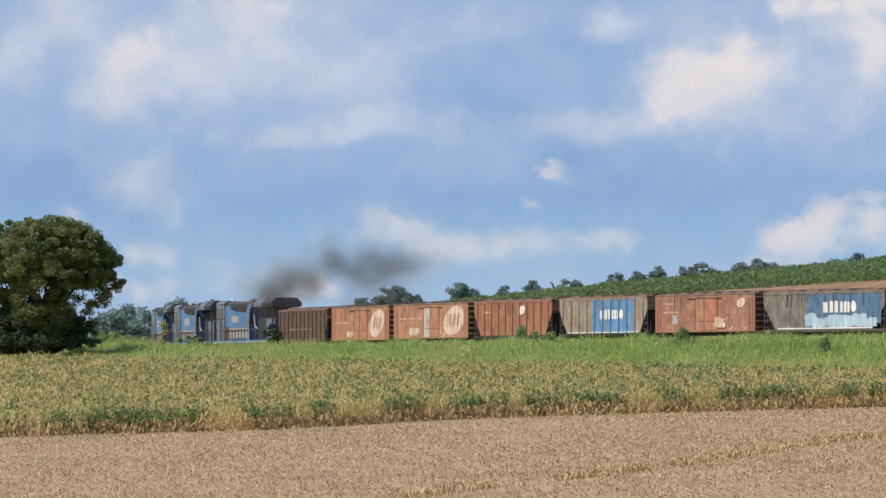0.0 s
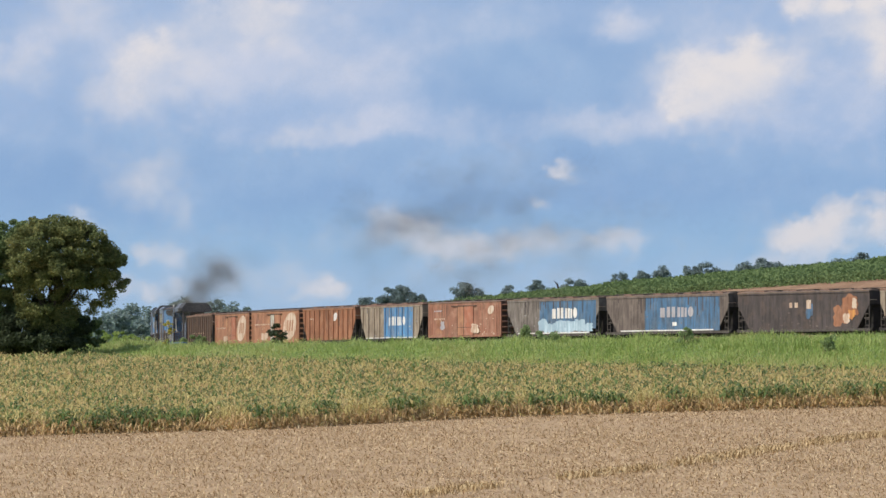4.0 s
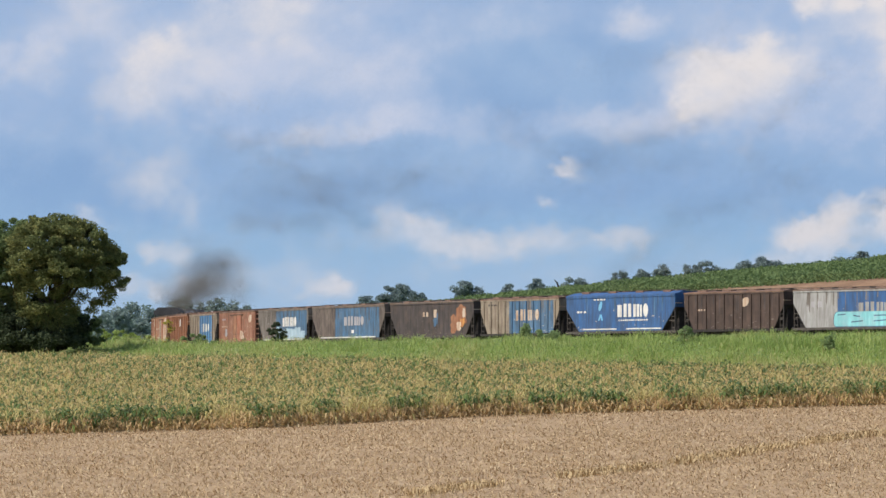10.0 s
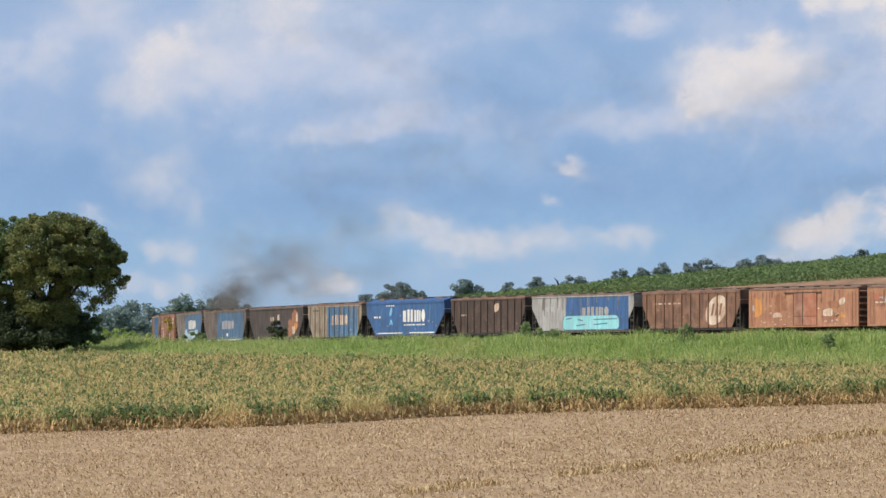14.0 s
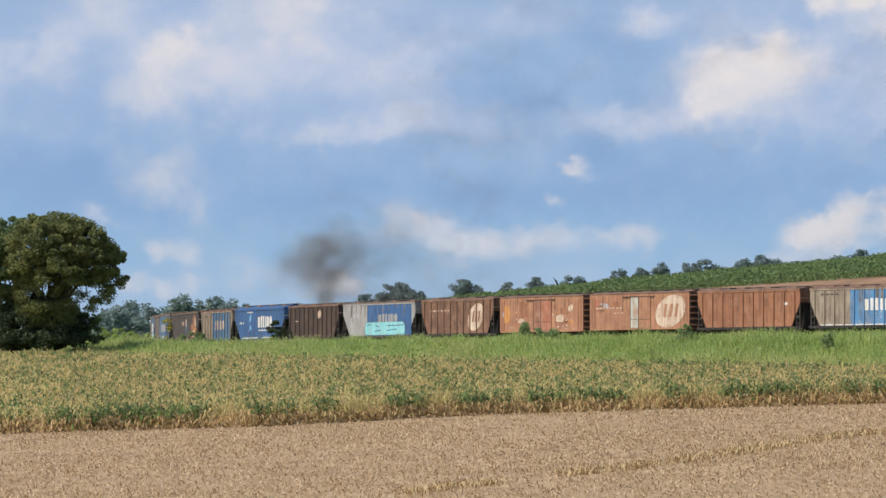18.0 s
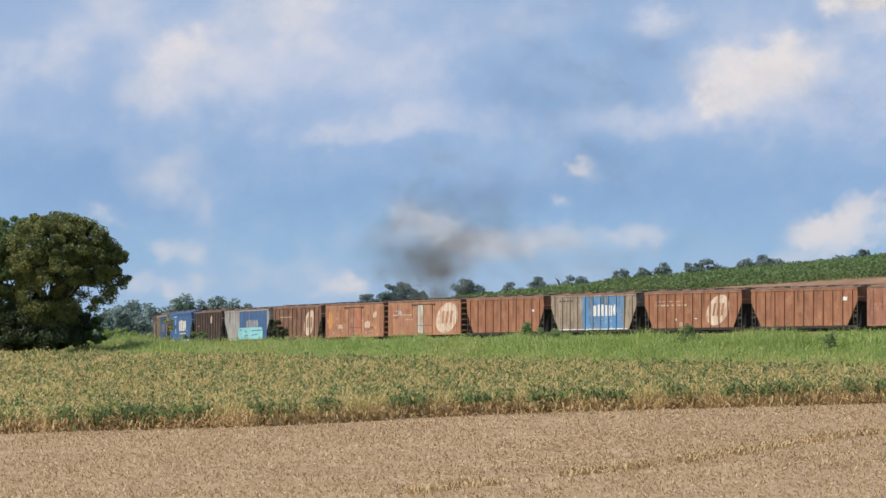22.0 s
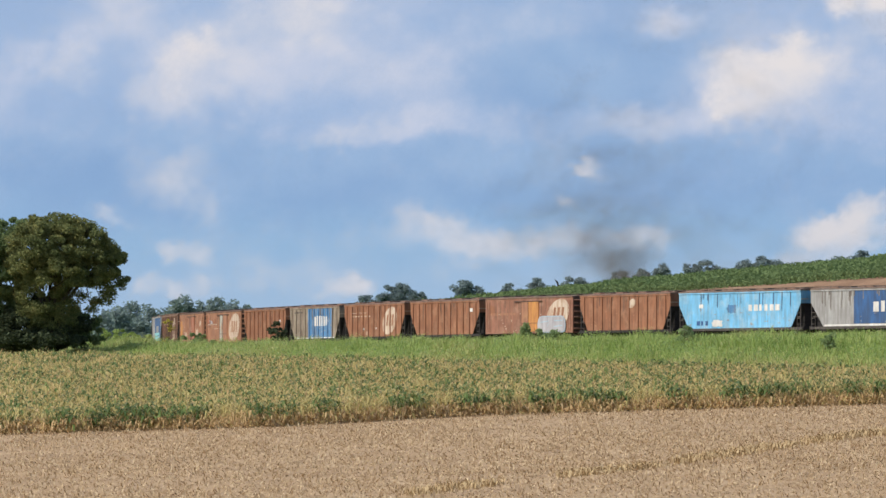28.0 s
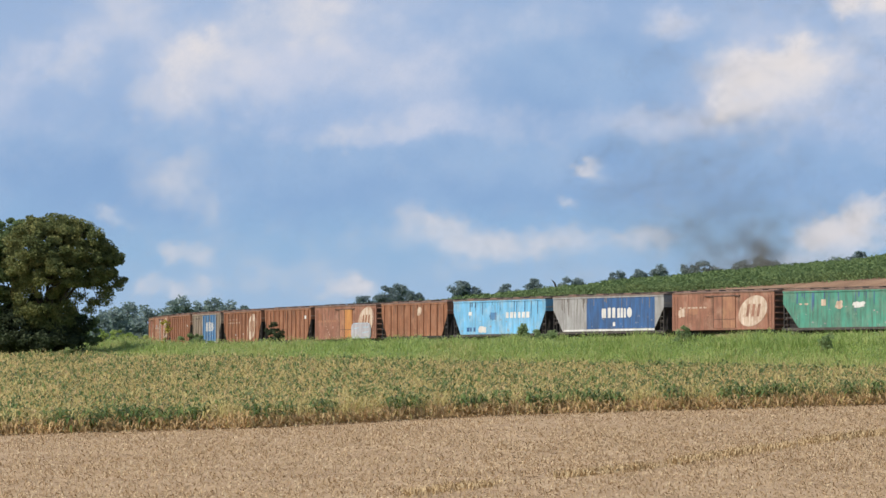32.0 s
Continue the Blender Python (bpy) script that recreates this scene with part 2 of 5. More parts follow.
def build_ground():
    xs = np.concatenate([np.geomspace(-3600, -100, 24), np.arange(-96, 150, 2.0), np.geomspace(152, 3600, 24)])
    ys = np.concatenate([-np.geomspace(3000, 20, 14), np.arange(0, 180, 8.0), np.arange(180, 780, 2.0), np.arange(784, 1000, 8.0), np.geomspace(1010, 4400, 18)])
    co, quads = grid_mesh("ground", xs, ys)
    mid = co[quads].mean(1)
    d, rail = off_line(mid[:, 0], mid[:, 1])
    zone = np.full(len(quads), 2)
    corn = (mid[:, 1] > corn_edge(mid[:, 0])) & (mid[:, 1] < BACK_A + BACK_B * mid[:, 0]) & (d > 10)
    zone[corn] = 1
    zone[(mid[:, 1] <= corn_edge(mid[:, 0])) & (d > 16)] = 0
    zone[(d < -3) & (d > -26)] = 3
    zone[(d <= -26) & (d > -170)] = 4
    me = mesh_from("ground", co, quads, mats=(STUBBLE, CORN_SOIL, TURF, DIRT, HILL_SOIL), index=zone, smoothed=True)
    tagged(new("ground", me), "sloping farm ground: stubble, corn soil, grass bank and bare earth", "ground", kind="structure")


build_ground()


def sweep(profile, offset, s0, s1, step=4.0):
    """A profile (across, up) carried along the line."""
    ss = np.arange(s0, s1 + 0.1, step)
    x, y, z, th = (np.interp(ss, ARC, k) for k in (LINE_X, LINE_Y, LINE_Z, LINE_TH))
    p = np.array(profile, float)
    ax, ay = np.sin(th), np.cos(th)
    co = np.stack([x[:, None] + ax[:, None] * (p[:, 0] + offset), y[:, None] + ay[:, None] * (p[:, 0] + offset), z[:, None] + 0 * ax[:, None] + p[:, 1]], -1)
    n, k = len(ss), len(p)
    i = np.arange(n * k).reshape(n, k)
    j = np.roll(i, -1, axis=1)
    return co.reshape(-1, 3), np.stack([i[:-1], j[:-1], j[1:], i[1:]], -1).reshape(-1, 4)


def build_track():
    track = tagged(new("railway_track"), "narrow railway track on an earthy ballast bed", "track", kind="structure")
    co, f = sweep([(-2.2, -0.6), (2.2, -0.6), (1.6, -0.2), (-1.6, -0.2)], 0, -470, 500)
    ob = new("ballast_bed", mesh_from("ballast_bed", co, f, mats=(BALLAST,)))
    ob.parent = track
    for side in (-0.53, 0.53):
        co, f = sweep([(-0.06, -0.16), (0.06, -0.16), (0.035, 0.0), (-0.035, 0.0)], side, -470, 500)
        ob = new("rail", mesh_from("rail", co, f, mats=(RAIL_STEEL,)))
        ob.parent = track
    bm = bmesh.new()
    bmesh.ops.create_cube(bm, size=1, matrix=Matrix.Diagonal((0.22, 2.1, 0.16, 1)))
    me = bpy.data.meshes.new("sleeper")
    bm.to_mesh(me)
    bm.free()
    me.materials.append(SLEEPER)
    for s in np.arange(-110, 60, 1.2):
        ob = new("sleeper", me)
        ob.parent = track
        ob.matrix_basis = line_pose(float(s), -0.2)


build_track()

# ---- sky ----
SKY_Y = 4600.0


def glow_sheet(name, depth, tone, cloudy):
    m = bpy.data.materials.new(name)
    m.use_nodes = True
    nt = m.node_tree
    nt.nodes.remove(nt.nodes["Principled BSDF"])
    em = nt.nodes.new("ShaderNodeEmission")
    at = nt.nodes.new("ShaderNodeAttribute")
    at.attribute_name = "tone"
    nt.links.new(at.outputs["Color"], em.inputs[0])
    out = nt.nodes["Material Output"]
    if cloudy:
        tc = nt.nodes.new("ShaderNodeTexCoord")
        n = nt.nodes.new("ShaderNodeTexNoise")
        n.inputs["Scale"].default_value = 0.03
        n.inputs["Detail"].default_value = 6
        n.inputs["Roughness"].default_value = 0.62
        nt.links.new(tc.outputs["Object"], n.inputs["Vector"])
        ad = nt.nodes.new("ShaderNodeMath")
        ad.operation = "MULTIPLY_ADD"
        nt.links.new(n.outputs[0], ad.inputs[0])
        ad.inputs[1].default_value = 0.55
        a2 = nt.nodes.new("ShaderNodeAttribute")
        a2.attribute_name = "cover"
        nt.links.new(a2.outputs["Fac"], ad.inputs[2])
        ramp = nt.nodes.new("ShaderNodeMapRange")
        ramp.interpolation_type = "SMOOTHSTEP"
        ramp.inputs[1].default_value, ramp.inputs[2].default_value = 0.26, 1.08
        nt.links.new(ad.outputs[0], ramp.inputs[0])
        tr = nt.nodes.new("ShaderNodeBsdfTransparent")
        mx = nt.nodes.new("ShaderNodeMixShader")
        nt.links.new(ramp.outputs[0], mx.inputs[0])
        nt.links.new(tr.outputs[0], mx.inputs[1])
        nt.links.new(em.outputs[0], mx.inputs[2])
        nt.links.new(mx.outputs[0], out.inputs[0])
    else:
        nt.links.new(em.outputs[0], out.inputs[0])
    return m


def sheet(name, y, x0, x1, z0, z1, step, tones, cover, label):
    """An upright sheet of far sky; tones(x, z) gives its colour and cover(x, z) how thick the cloud is, in view units."""
    half = SKY_Y * math.tan(radians(10.07 / 2))
    mid = SKY_Y * math.tan(radians(TILT)) + EYE
    us, vs = np.arange(x0, x1 + step, step), np.arange(z0, z1 + step, step)
    gu, gv = np.meshgrid(us, vs)
    k = y / SKY_Y
    co = np.stack([gu * half * k, 0 * gu + y, (mid - EYE + gv * half) * k + EYE], -1).reshape(-1, 3)
    i = np.arange(gu.size).reshape(gu.shape)
    q = np.stack([i[:-1, :-1], i[:-1, 1:], i[1:, 1:], i[1:, :-1]], -1).reshape(-1, 4)
    me = mesh_from(name, co, q, mats=(glow_sheet(name, y, None, cover is not None),))
    a = me.attributes.new("tone", "FLOAT_COLOR", "POINT")
    rgb = tones(gu, gv).reshape(-1, 3)
    a.data.foreach_set("color", np.concatenate([rgb, np.ones((len(rgb), 1))], 1).astype(np.float32).ravel())
    if cover is not None:
        c = me.attributes.new("cover", "FLOAT", "POINT")
        c.data.foreach_set("value", cover(gu, gv).astype(np.float32).ravel())
    ob = tagged(new(name, me), label, "sky", kind="structure")
    ob.visible_shadow = False
    ob.visible_diffuse = True
    return ob


def blend(stops, v):
    out = np.empty(v.shape + (3,))
    p = [k for k, _ in stops]
    for c in range(3):
        out[..., c] = np.interp(v, p, [col[c] for _, col in stops])
    return out


def linear(r, g, b):
    return tuple((k / 255 / 12.92 if k < 10.3 else ((k / 255 + 0.055) / 1.055) ** 2.4) for k in (r, g, b))


def blue(u, v):
    return blend([(-0.5, linear(186, 204, 226)), (-0.12, linear(159, 187, 217)), (0.0, linear(148, 182, 216)), (0.15, linear(143, 176, 215)), (0.3, linear(152, 179, 216)), (0.5, linear(157, 182, 217)), (0.8, linear(145, 171, 211))], v)


class Puffs:
    """Cloud cover gathered from soft ovals with ragged rims."""

    def __init__(self):
        self.ovals = []

    def add(self, x, y, rx, ry, k=1.0, soft=0.6):
        self.ovals.append(((x - 784) / 784, (441 - y) / 784, rx / 784, ry / 784, k, soft))

    def chain(self, points, r, k, soft, seed):
        """A row of uneven lobes along a line of points."""
        rnd = random.Random(seed)
        for (xa, ya), (xb, yb) in zip(points, points[1:]):
            n = max(2, int(math.hypot(xb - xa, yb - ya) / (0.75 * r)))
            for i in range(n):
                f, q = (i + rnd.random()) / n, r * rnd.uniform(0.55, 1.25)
                self.add(xa + (xb - xa) * f + rnd.gauss(0, 0.2 * r), ya + (yb - ya) * f + rnd.gauss(0, 0.2 * r), q * rnd.uniform(1.0, 1.6), q, k * rnd.uniform(0.7, 1.1), soft)

    def cover(self, u, v):
        wu = u + 0.085 * (fbm(u * 8, v * 11, 5, 3, 0.55) - 0.5) + 0.03 * (fbm(u * 40, v * 46, 3, 9) - 0.5)
        wv = v + 0.075 * (fbm(u * 8, v * 11, 5, 17, 0.55) - 0.5) + 0.03 * (fbm(u * 40, v * 46, 3, 27) - 0.5)
        out = np.zeros(u.shape)
        for x, y, rx, ry, k, soft in self.ovals:
            d = np.sqrt(((wu - x) / rx) ** 2 + ((wv - y) / ry) ** 2)
            c = k * (1 - smooth(1 - soft, 1 + soft, d))
            out = out + c - out * c
        return out * 0.8

    def tone(self, dark, lit, side=0.5):
        """Colours: lit on the rims towards the sun, shaded in the lee and the thick of the cloud."""
        def colours(u, v):
            here = self.cover(u, v)
            rim = here - self.cover(u - 0.035, v + 0.03)
            n = fbm(u * 7 + 3, v * 10, 5, 41)
            k = smooth(-0.15, 0.75, 0.25 + side * rim * 2.2 + 1.3 * (n - 0.5))[..., None]
            return np.array(dark) * (1 - k) + np.array(lit) * k
        return colours


def build_sky():
    sheet("sky_backdrop", SKY_Y, -2.2, 2.2, -0.7, 1.3, 0.05, blue, None, "clear blue summer sky paling to the horizon")
    # (x, y, half width, half height, thickness) of the cloud masses, in 1568ths of the view's width
    p = Puffs()
    for k in ((120, 300, 330, 70, 0.6), (330, 270, 420, 60, 0.6), (560, 345, 380, 50, 0.5), (980, 290, 420, 60, 0.6), (1350, 320, 380, 60, 0.6), (880, 160, 260, 100, 0.6), (1000, 60, 240, 110, 0.5), (40, 400, 300, 40, 0.3)):
        p.add(*k, 0.85)
    grey = sheet("cloud_shade", SKY_Y - 40, -1.6, 1.35, -0.2, 0.8, 0.014, p.tone(linear(136, 168, 209), linear(154, 182, 217)), p.cover, "blue-grey undersides of the cloud bank")
    p = Puffs()
    for k in ((450, 90, 230, 120, 0.62), (570, 110, 190, 110, 0.52), (330, 135, 150, 80, 0.62), (640, 195, 160, 50, 0.32), (130, 55, 120, 90, 0.50), (20, 120, 66, 60, 0.52), (-60, 150, 120, 80, 0.5), (548, 228, 120, 28, 0.55), (720, 225, 170, 26, 0.3)):
        p.add(*k, 0.85)
    for k in ((900, 222, 200, 30, 0.32), (1100, 215, 110, 36, 0.52), (1255, 140, 120, 84, 0.6), (1390, 180, 200, 74, 0.5), (1510, 130, 140, 120, 0.62), (1090, 45, 40, 32, 0.55), (900, 30, 170, 50, 0.34), (1260, 28, 200, 50, 0.34), (1510, 215, 150, 40, 0.45), (60, 250, 170, 40, 0.25)):
        p.add(*k, 0.8)
    high = sheet("cloud_bank", SKY_Y - 80, -1.6, 1.35, -0.2, 0.8, 0.008, p.tone(linear(163, 186, 220), linear(205, 210, 227)), p.cover, "soft lilac-white cumulus bank")
    p = Puffs()
    p.chain(((172, 172), (222, 120), (252, 90), (315, 70)), 40, 0.34, 0.8, 3)
    p.chain(((235, 176), (330, 150)), 56, 0.30, 0.95, 4)
    p.chain(((380, 48), (440, 22), (490, 8)), 56, 0.36, 0.9, 5)
    p.chain(((470, 228), (540, 232), (625, 224)), 30, 0.26, 0.9, 6)
    p.chain(((1200, 190), (1216, 140), (1240, 112), (1300, 96), (1336, 78)), 42, 0.48, 0.65, 7)
    p.chain(((1330, 110), (1312, 150), (1262, 185)), 50, 0.42, 0.85, 8)
    p.chain(((1385, 105), (1420, 135)), 30, 0.32, 0.8, 9)
    p.chain(((1450, 62), (1500, 40), (1556, 66), (1568, 118), (1600, 60)), 44, 0.42, 0.75, 10)
    p.chain(((1395, 6), (1455, 10), (1530, 8), (1600, 10)), 22, 0.5, 0.7, 11)
    for k in ((1172, 108, 44, 24, 0.3), (1082, 36, 30, 24, 0.3), (20, 128, 50, 40, 0.38), (140, 20, 80, 50, 0.3), (1050, 228, 80, 26, 0.24), (560, 120, 100, 60, 0.2), (1210, 200, 60, 40, 0.3)):
        p.add(*k, 0.9)
    lit = sheet("cloud_crown", SKY_Y - 120, -1.6, 1.35, -0.2, 0.8, 0.006, p.tone(linear(196, 204, 222), linear(228, 223, 224)), p.cover, "sunlit warm white cloud crowns")
    p = Puffs()
    p.chain(((650, 412), (720, 402), (790, 420)), 30, 0.22, 0.8, 20)
    p.chain(((640, 436), (800, 434), (930, 430), (1060, 428), (1130, 432)), 24, 0.20, 0.8, 21)
    p.chain(((1350, 446), (1396, 428), (1412, 412), (1470, 402), (1530, 394), (1600, 392), (1680, 392)), 28, 0.44, 0.45, 22)
    p.chain(((1380, 450), (1480, 434), (1560, 424), (1640, 425), (1720, 425)), 36, 0.42, 0.75, 23)
    p.chain(((1445, 362), (1500, 354), (1570, 350)), 15, 0.26, 0.9, 24)
    p.chain(((232, 305), (280, 330), (312, 372)), 38, 0.20, 0.9, 25)
    p.chain(((228, 440), (262, 446), (300, 440)), 28, 0.28, 0.8, 26)
    p.chain(((968, 298), (988, 292), (998, 315)), 13, 0.30, 0.75, 27)
    p.chain(((945, 362), (968, 366)), 18, 0.36, 0.8, 28)
    p.chain(((530, 520), (580, 508), (600, 516)), 22, 0.32, 0.8, 29)
    p.chain(((130, 382), (156, 380)), 20, 0.32, 0.8, 30)
    p.chain(((340, 490), (420, 478), (500, 486)), 36, 0.20, 0.9, 31)
    p.chain(((205, 508), (250, 512), (300, 500)), 22, 0.28, 0.8, 32)
    for k in ((1130, 470, 320, 46, 0.10), (1120, 505, 300, 36, 0.10), (800, 480, 220, 36, 0.10), (350, 455, 240, 60, 0.12), (1400, 470, 160, 24, 0.34), (890, 430, 290, 28, 0.26)):
        p.add(*k, 0.85)
    low = sheet("low_cloud", SKY_Y - 160, -1.6, 1.35, -0.2, 0.4, 0.006, p.tone(linear(188, 202, 222), linear(216, 214, 219)), p.cover, "low cream-white cloud near the horizon")
    return grey, high, lit, low


CLOUDS = build_sky()

# ---- the train ----
PAINT = {}


def paint(name, c, dirt=(0.12, 0.07, 0.05), amount=0.5, rough=0.75, spread=0.18, blotch=None):
    if name not in PAINT:
        PAINT[name] = mat(name, shades(c, spread), rough, 0.5, stretch=(1.0, 1.0, 0.8), fine=5, dirt=dirt, dirt_scale=0.6, dirt_amount=min(0.85, amount * 1.35), streak=True, bump=0.08, blotch=blotch)
    return PAINT[name]


P_BROWN = paint("brown_wagon_paint", (0.31, 0.135, 0.073), (0.17, 0.078, 0.047), 0.6, blotch=((0.37, 0.20, 0.125), 0.55))
P_DARK = paint("sooty_brown_paint", (0.12, 0.075, 0.055), (0.05, 0.035, 0.03), 0.6, blotch=((0.18, 0.11, 0.075), 0.5))
P_COCOA = paint("dull_cocoa_paint", (0.085, 0.056, 0.046), (0.042, 0.03, 0.027), 0.6, blotch=((0.13, 0.085, 0.065), 0.5))
P_SOOT = paint("sooty_grey_paint", (0.082, 0.066, 0.064), (0.04, 0.033, 0.031), 0.6, blotch=((0.13, 0.09, 0.072), 0.5))
P_DUSK = paint("grimy_umber_grey_paint", (0.165, 0.13, 0.112), (0.065, 0.05, 0.044), 0.75, blotch=((0.22, 0.18, 0.155), 0.5))
P_ORANGE = paint("orange_brown_paint", (0.385, 0.185, 0.11), (0.235, 0.115, 0.075), 0.6, blotch=((0.43, 0.24, 0.13), 0.6))
P_REDBROWN = paint("red_brown_paint", (0.32, 0.145, 0.095), (0.18, 0.09, 0.06), 0.65, blotch=((0.40, 0.24, 0.17), 0.6))
P_BEIGE = paint("beige_wagon_paint", (0.31, 0.25, 0.19), (0.14, 0.10, 0.075), 0.65, blotch=((0.38, 0.33, 0.265), 0.5))
P_GREY = paint("grey_wagon_paint", (0.20, 0.172, 0.152), (0.075, 0.058, 0.05), 0.7, blotch=((0.29, 0.255, 0.225), 0.5))
P_PALE = paint("pale_grey_paint", (0.36, 0.35, 0.34), (0.22, 0.20, 0.19), 0.6)
P_UMBER = paint("mottled_umber_paint", (0.21, 0.108, 0.07), (0.085, 0.055, 0.042), 0.7, blotch=((0.32, 0.18, 0.12), 0.55))
P_BLUE = paint("blue_wagon_paint", (0.048, 0.122, 0.29), (0.05, 0.065, 0.10), 0.5)
P_BLUE2 = paint("bright_blue_paint", (0.075, 0.235, 0.46), (0.11, 0.13, 0.17), 0.6, blotch=((0.22, 0.28, 0.36), 0.5))
P_GRIMYBLUE = paint("grimy_blue_paint", (0.075, 0.165, 0.29), (0.06, 0.07, 0.085), 0.6, blotch=((0.15, 0.19, 0.24), 0.5))
P_SKY = paint("light_blue_paint", (0.17, 0.46, 0.72), (0.16, 0.27, 0.36), 0.5, blotch=((0.40, 0.52, 0.60), 0.5))
P_GREEN = paint("green_wagon_paint", (0.085, 0.30, 0.215), (0.08, 0.13, 0.10), 0.6, blotch=((0.17, 0.27, 0.20), 0.6))
P_WHITE = paint("white_marking_paint", (0.70, 0.68, 0.65), (0.45, 0.38, 0.33), 0.35)
P_CREAM = paint("cream_marking_paint", (0.60, 0.495, 0.395), (0.38, 0.23, 0.15), 0.6, blotch=((0.36, 0.22, 0.15), 0.95))
P_CYAN = paint("cyan_spray_paint", (0.25, 0.57, 0.59), (0.16, 0.38, 0.42), 0.5, blotch=((0.34, 0.44, 0.48), 0.6))
P_ICE = paint("ice_blue_spray_paint", (0.42, 0.52, 0.58), (0.22, 0.32, 0.40), 0.6, blotch=((0.26, 0.34, 0.42), 0.8))
P_SLATE = paint("grey_spray_paint", (0.40, 0.38, 0.40), (0.25, 0.22, 0.22), 0.4)
P_RED = paint("red_door_paint", (0.40, 0.15, 0.09), (0.26, 0.11, 0.07), 0.6, blotch=((0.42, 0.24, 0.17), 0.7))
P_AMBER = paint("amber_door_paint", (0.55, 0.26, 0.08), (0.33, 0.13, 0.06), 0.5)
P_PALEDOOR = paint("pale_door_paint", (0.50, 0.50, 0.44), (0.30, 0.22, 0.16), 0.6, blotch=((0.36, 0.21, 0.14), 0.9))
P_LOCO = paint("locomotive_blue_paint", (0.075, 0.185, 0.36), (0.06, 0.085, 0.13), 0.45, blotch=((0.16, 0.24, 0.34), 0.5))
P_LOCOGREY = paint("locomotive_grey_paint", (0.165, 0.20, 0.26), (0.07, 0.075, 0.095), 0.6, blotch=((0.22, 0.215, 0.225), 0.5))
P_CANOPY = paint("soot_and_shade_canopy_paint", (0.055, 0.055, 0.062), (0.03, 0.028, 0.03), 0.5)
P_ROOF = paint("dusty_roof_paint", (0.20, 0.115, 0.08), (0.10, 0.065, 0.05), 0.6, blotch=((0.27, 0.17, 0.12), 0.6))
P_DUSTROOF = paint("grey_dusty_roof_paint", (0.17, 0.13, 0.105), (0.10, 0.07, 0.055), 0.6, blotch=((0.24, 0.15, 0.10), 0.6))
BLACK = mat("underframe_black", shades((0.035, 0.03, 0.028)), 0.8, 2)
IRON = mat("dull_iron", shades((0.10, 0.085, 0.075)), 0.65, 3, metal=0.3)
WHEEL = mat("wheel_steel", shades((0.12, 0.085, 0.065)), 0.5, 4, metal=0.5)
GLASS = mat("cab_glass", shades((0.03, 0.035, 0.04)), 0.1, 2)


def part(name, bm, material, parent, label=""):
    """Links a bmesh (or a ready mesh) as one mesh object under a thing."""
    if isinstance(bm, bpy.types.Mesh):
        me = bm
    else:
        me = bpy.data.meshes.new(name)
        bm.to_mesh(me)
        bm.free()
        me.materials.append(material)
    ob = new(name, me)
    ob.parent = parent
    if label:
        tagged(ob, label)
    return ob


def box(bm, x0, x1, y0, y1, z0, z1):
    v = [bm.verts.new((x, y, z)) for z in (z0, z1) for x, y in ((x0, y0), (x1, y0), (x1, y1), (x0, y1))]
    for f in ((3, 2, 1, 0), (4, 5, 6, 7), (0, 1, 5, 4), (1, 2, 6, 5), (2, 3, 7, 6), (3, 0, 4, 7)):
        bm.faces.new([v[i] for i in f])
    return bm


def boxes(*sizes):
    bm = bmesh.new()
    for k in sizes:
        box(bm, *k)
    return bm


def soft_box(x0, x1, y0, y1, z0, z1, r=0.04):
    bm = boxes((x0, x1, y0, y1, z0, z1))
    bmesh.ops.bevel(bm, geom=bm.edges[:], offset=r, segments=2, affect="EDGES", profile=0.6)
    return bm


def prism(points, lo, hi, axis="y", bm=None):
    """A polygon carried from lo to hi: points are (x, z) along y, or (y, z) along x."""
    bm = bm or bmesh.new()
    at = (lambda a, b, k: (a, k, b)) if axis == "y" else (lambda a, b, k: (k, a, b))
    lows, highs = [bm.verts.new(at(a, b, lo)) for a, b in points], [bm.verts.new(at(a, b, hi)) for a, b in points]
    n = len(points)
    bm.faces.new(lows)
    bm.faces.new(highs[::-1])
    for i in range(n):
        bm.faces.new((lows[i], highs[i], highs[(i + 1) % n], lows[(i + 1) % n]))
    bmesh.ops.recalc_face_normals(bm, faces=bm.faces[:])
    return bm


def disc(bm, x, z, r, y0, y1, n=18, rx=None, lean=0.0):
    pts = []
    for i in range(n):
        a = 2 * math.pi * i / n
        u, w = (rx or r) * math.cos(a), r * math.sin(a)
        pts.append((x + u + lean * w, z + w))
    return prism(pts, y0, y1, "y", bm)


SHARED = {}


def shared(key, make, material):
    if key not in SHARED:
        bm = make()
        me = bpy.data.meshes.new(key[0])
        bm.to_mesh(me)
        bm.free()
        me.materials.append(material)
        SHARED[key] = me
    return SHARED[key]


def placed(ob, m):
    ob.matrix_basis = m
    return ob


def wheel_mesh():
    bm = disc(bmesh.new(), 0, 0, 0.41, -0.06, 0.06, 20)
    disc(bm, 0, 0, 0.44, 0.05, 0.08, 20)
    disc(bm, 0, 0, 0.10, -0.11, -0.05, 10)
    return bm


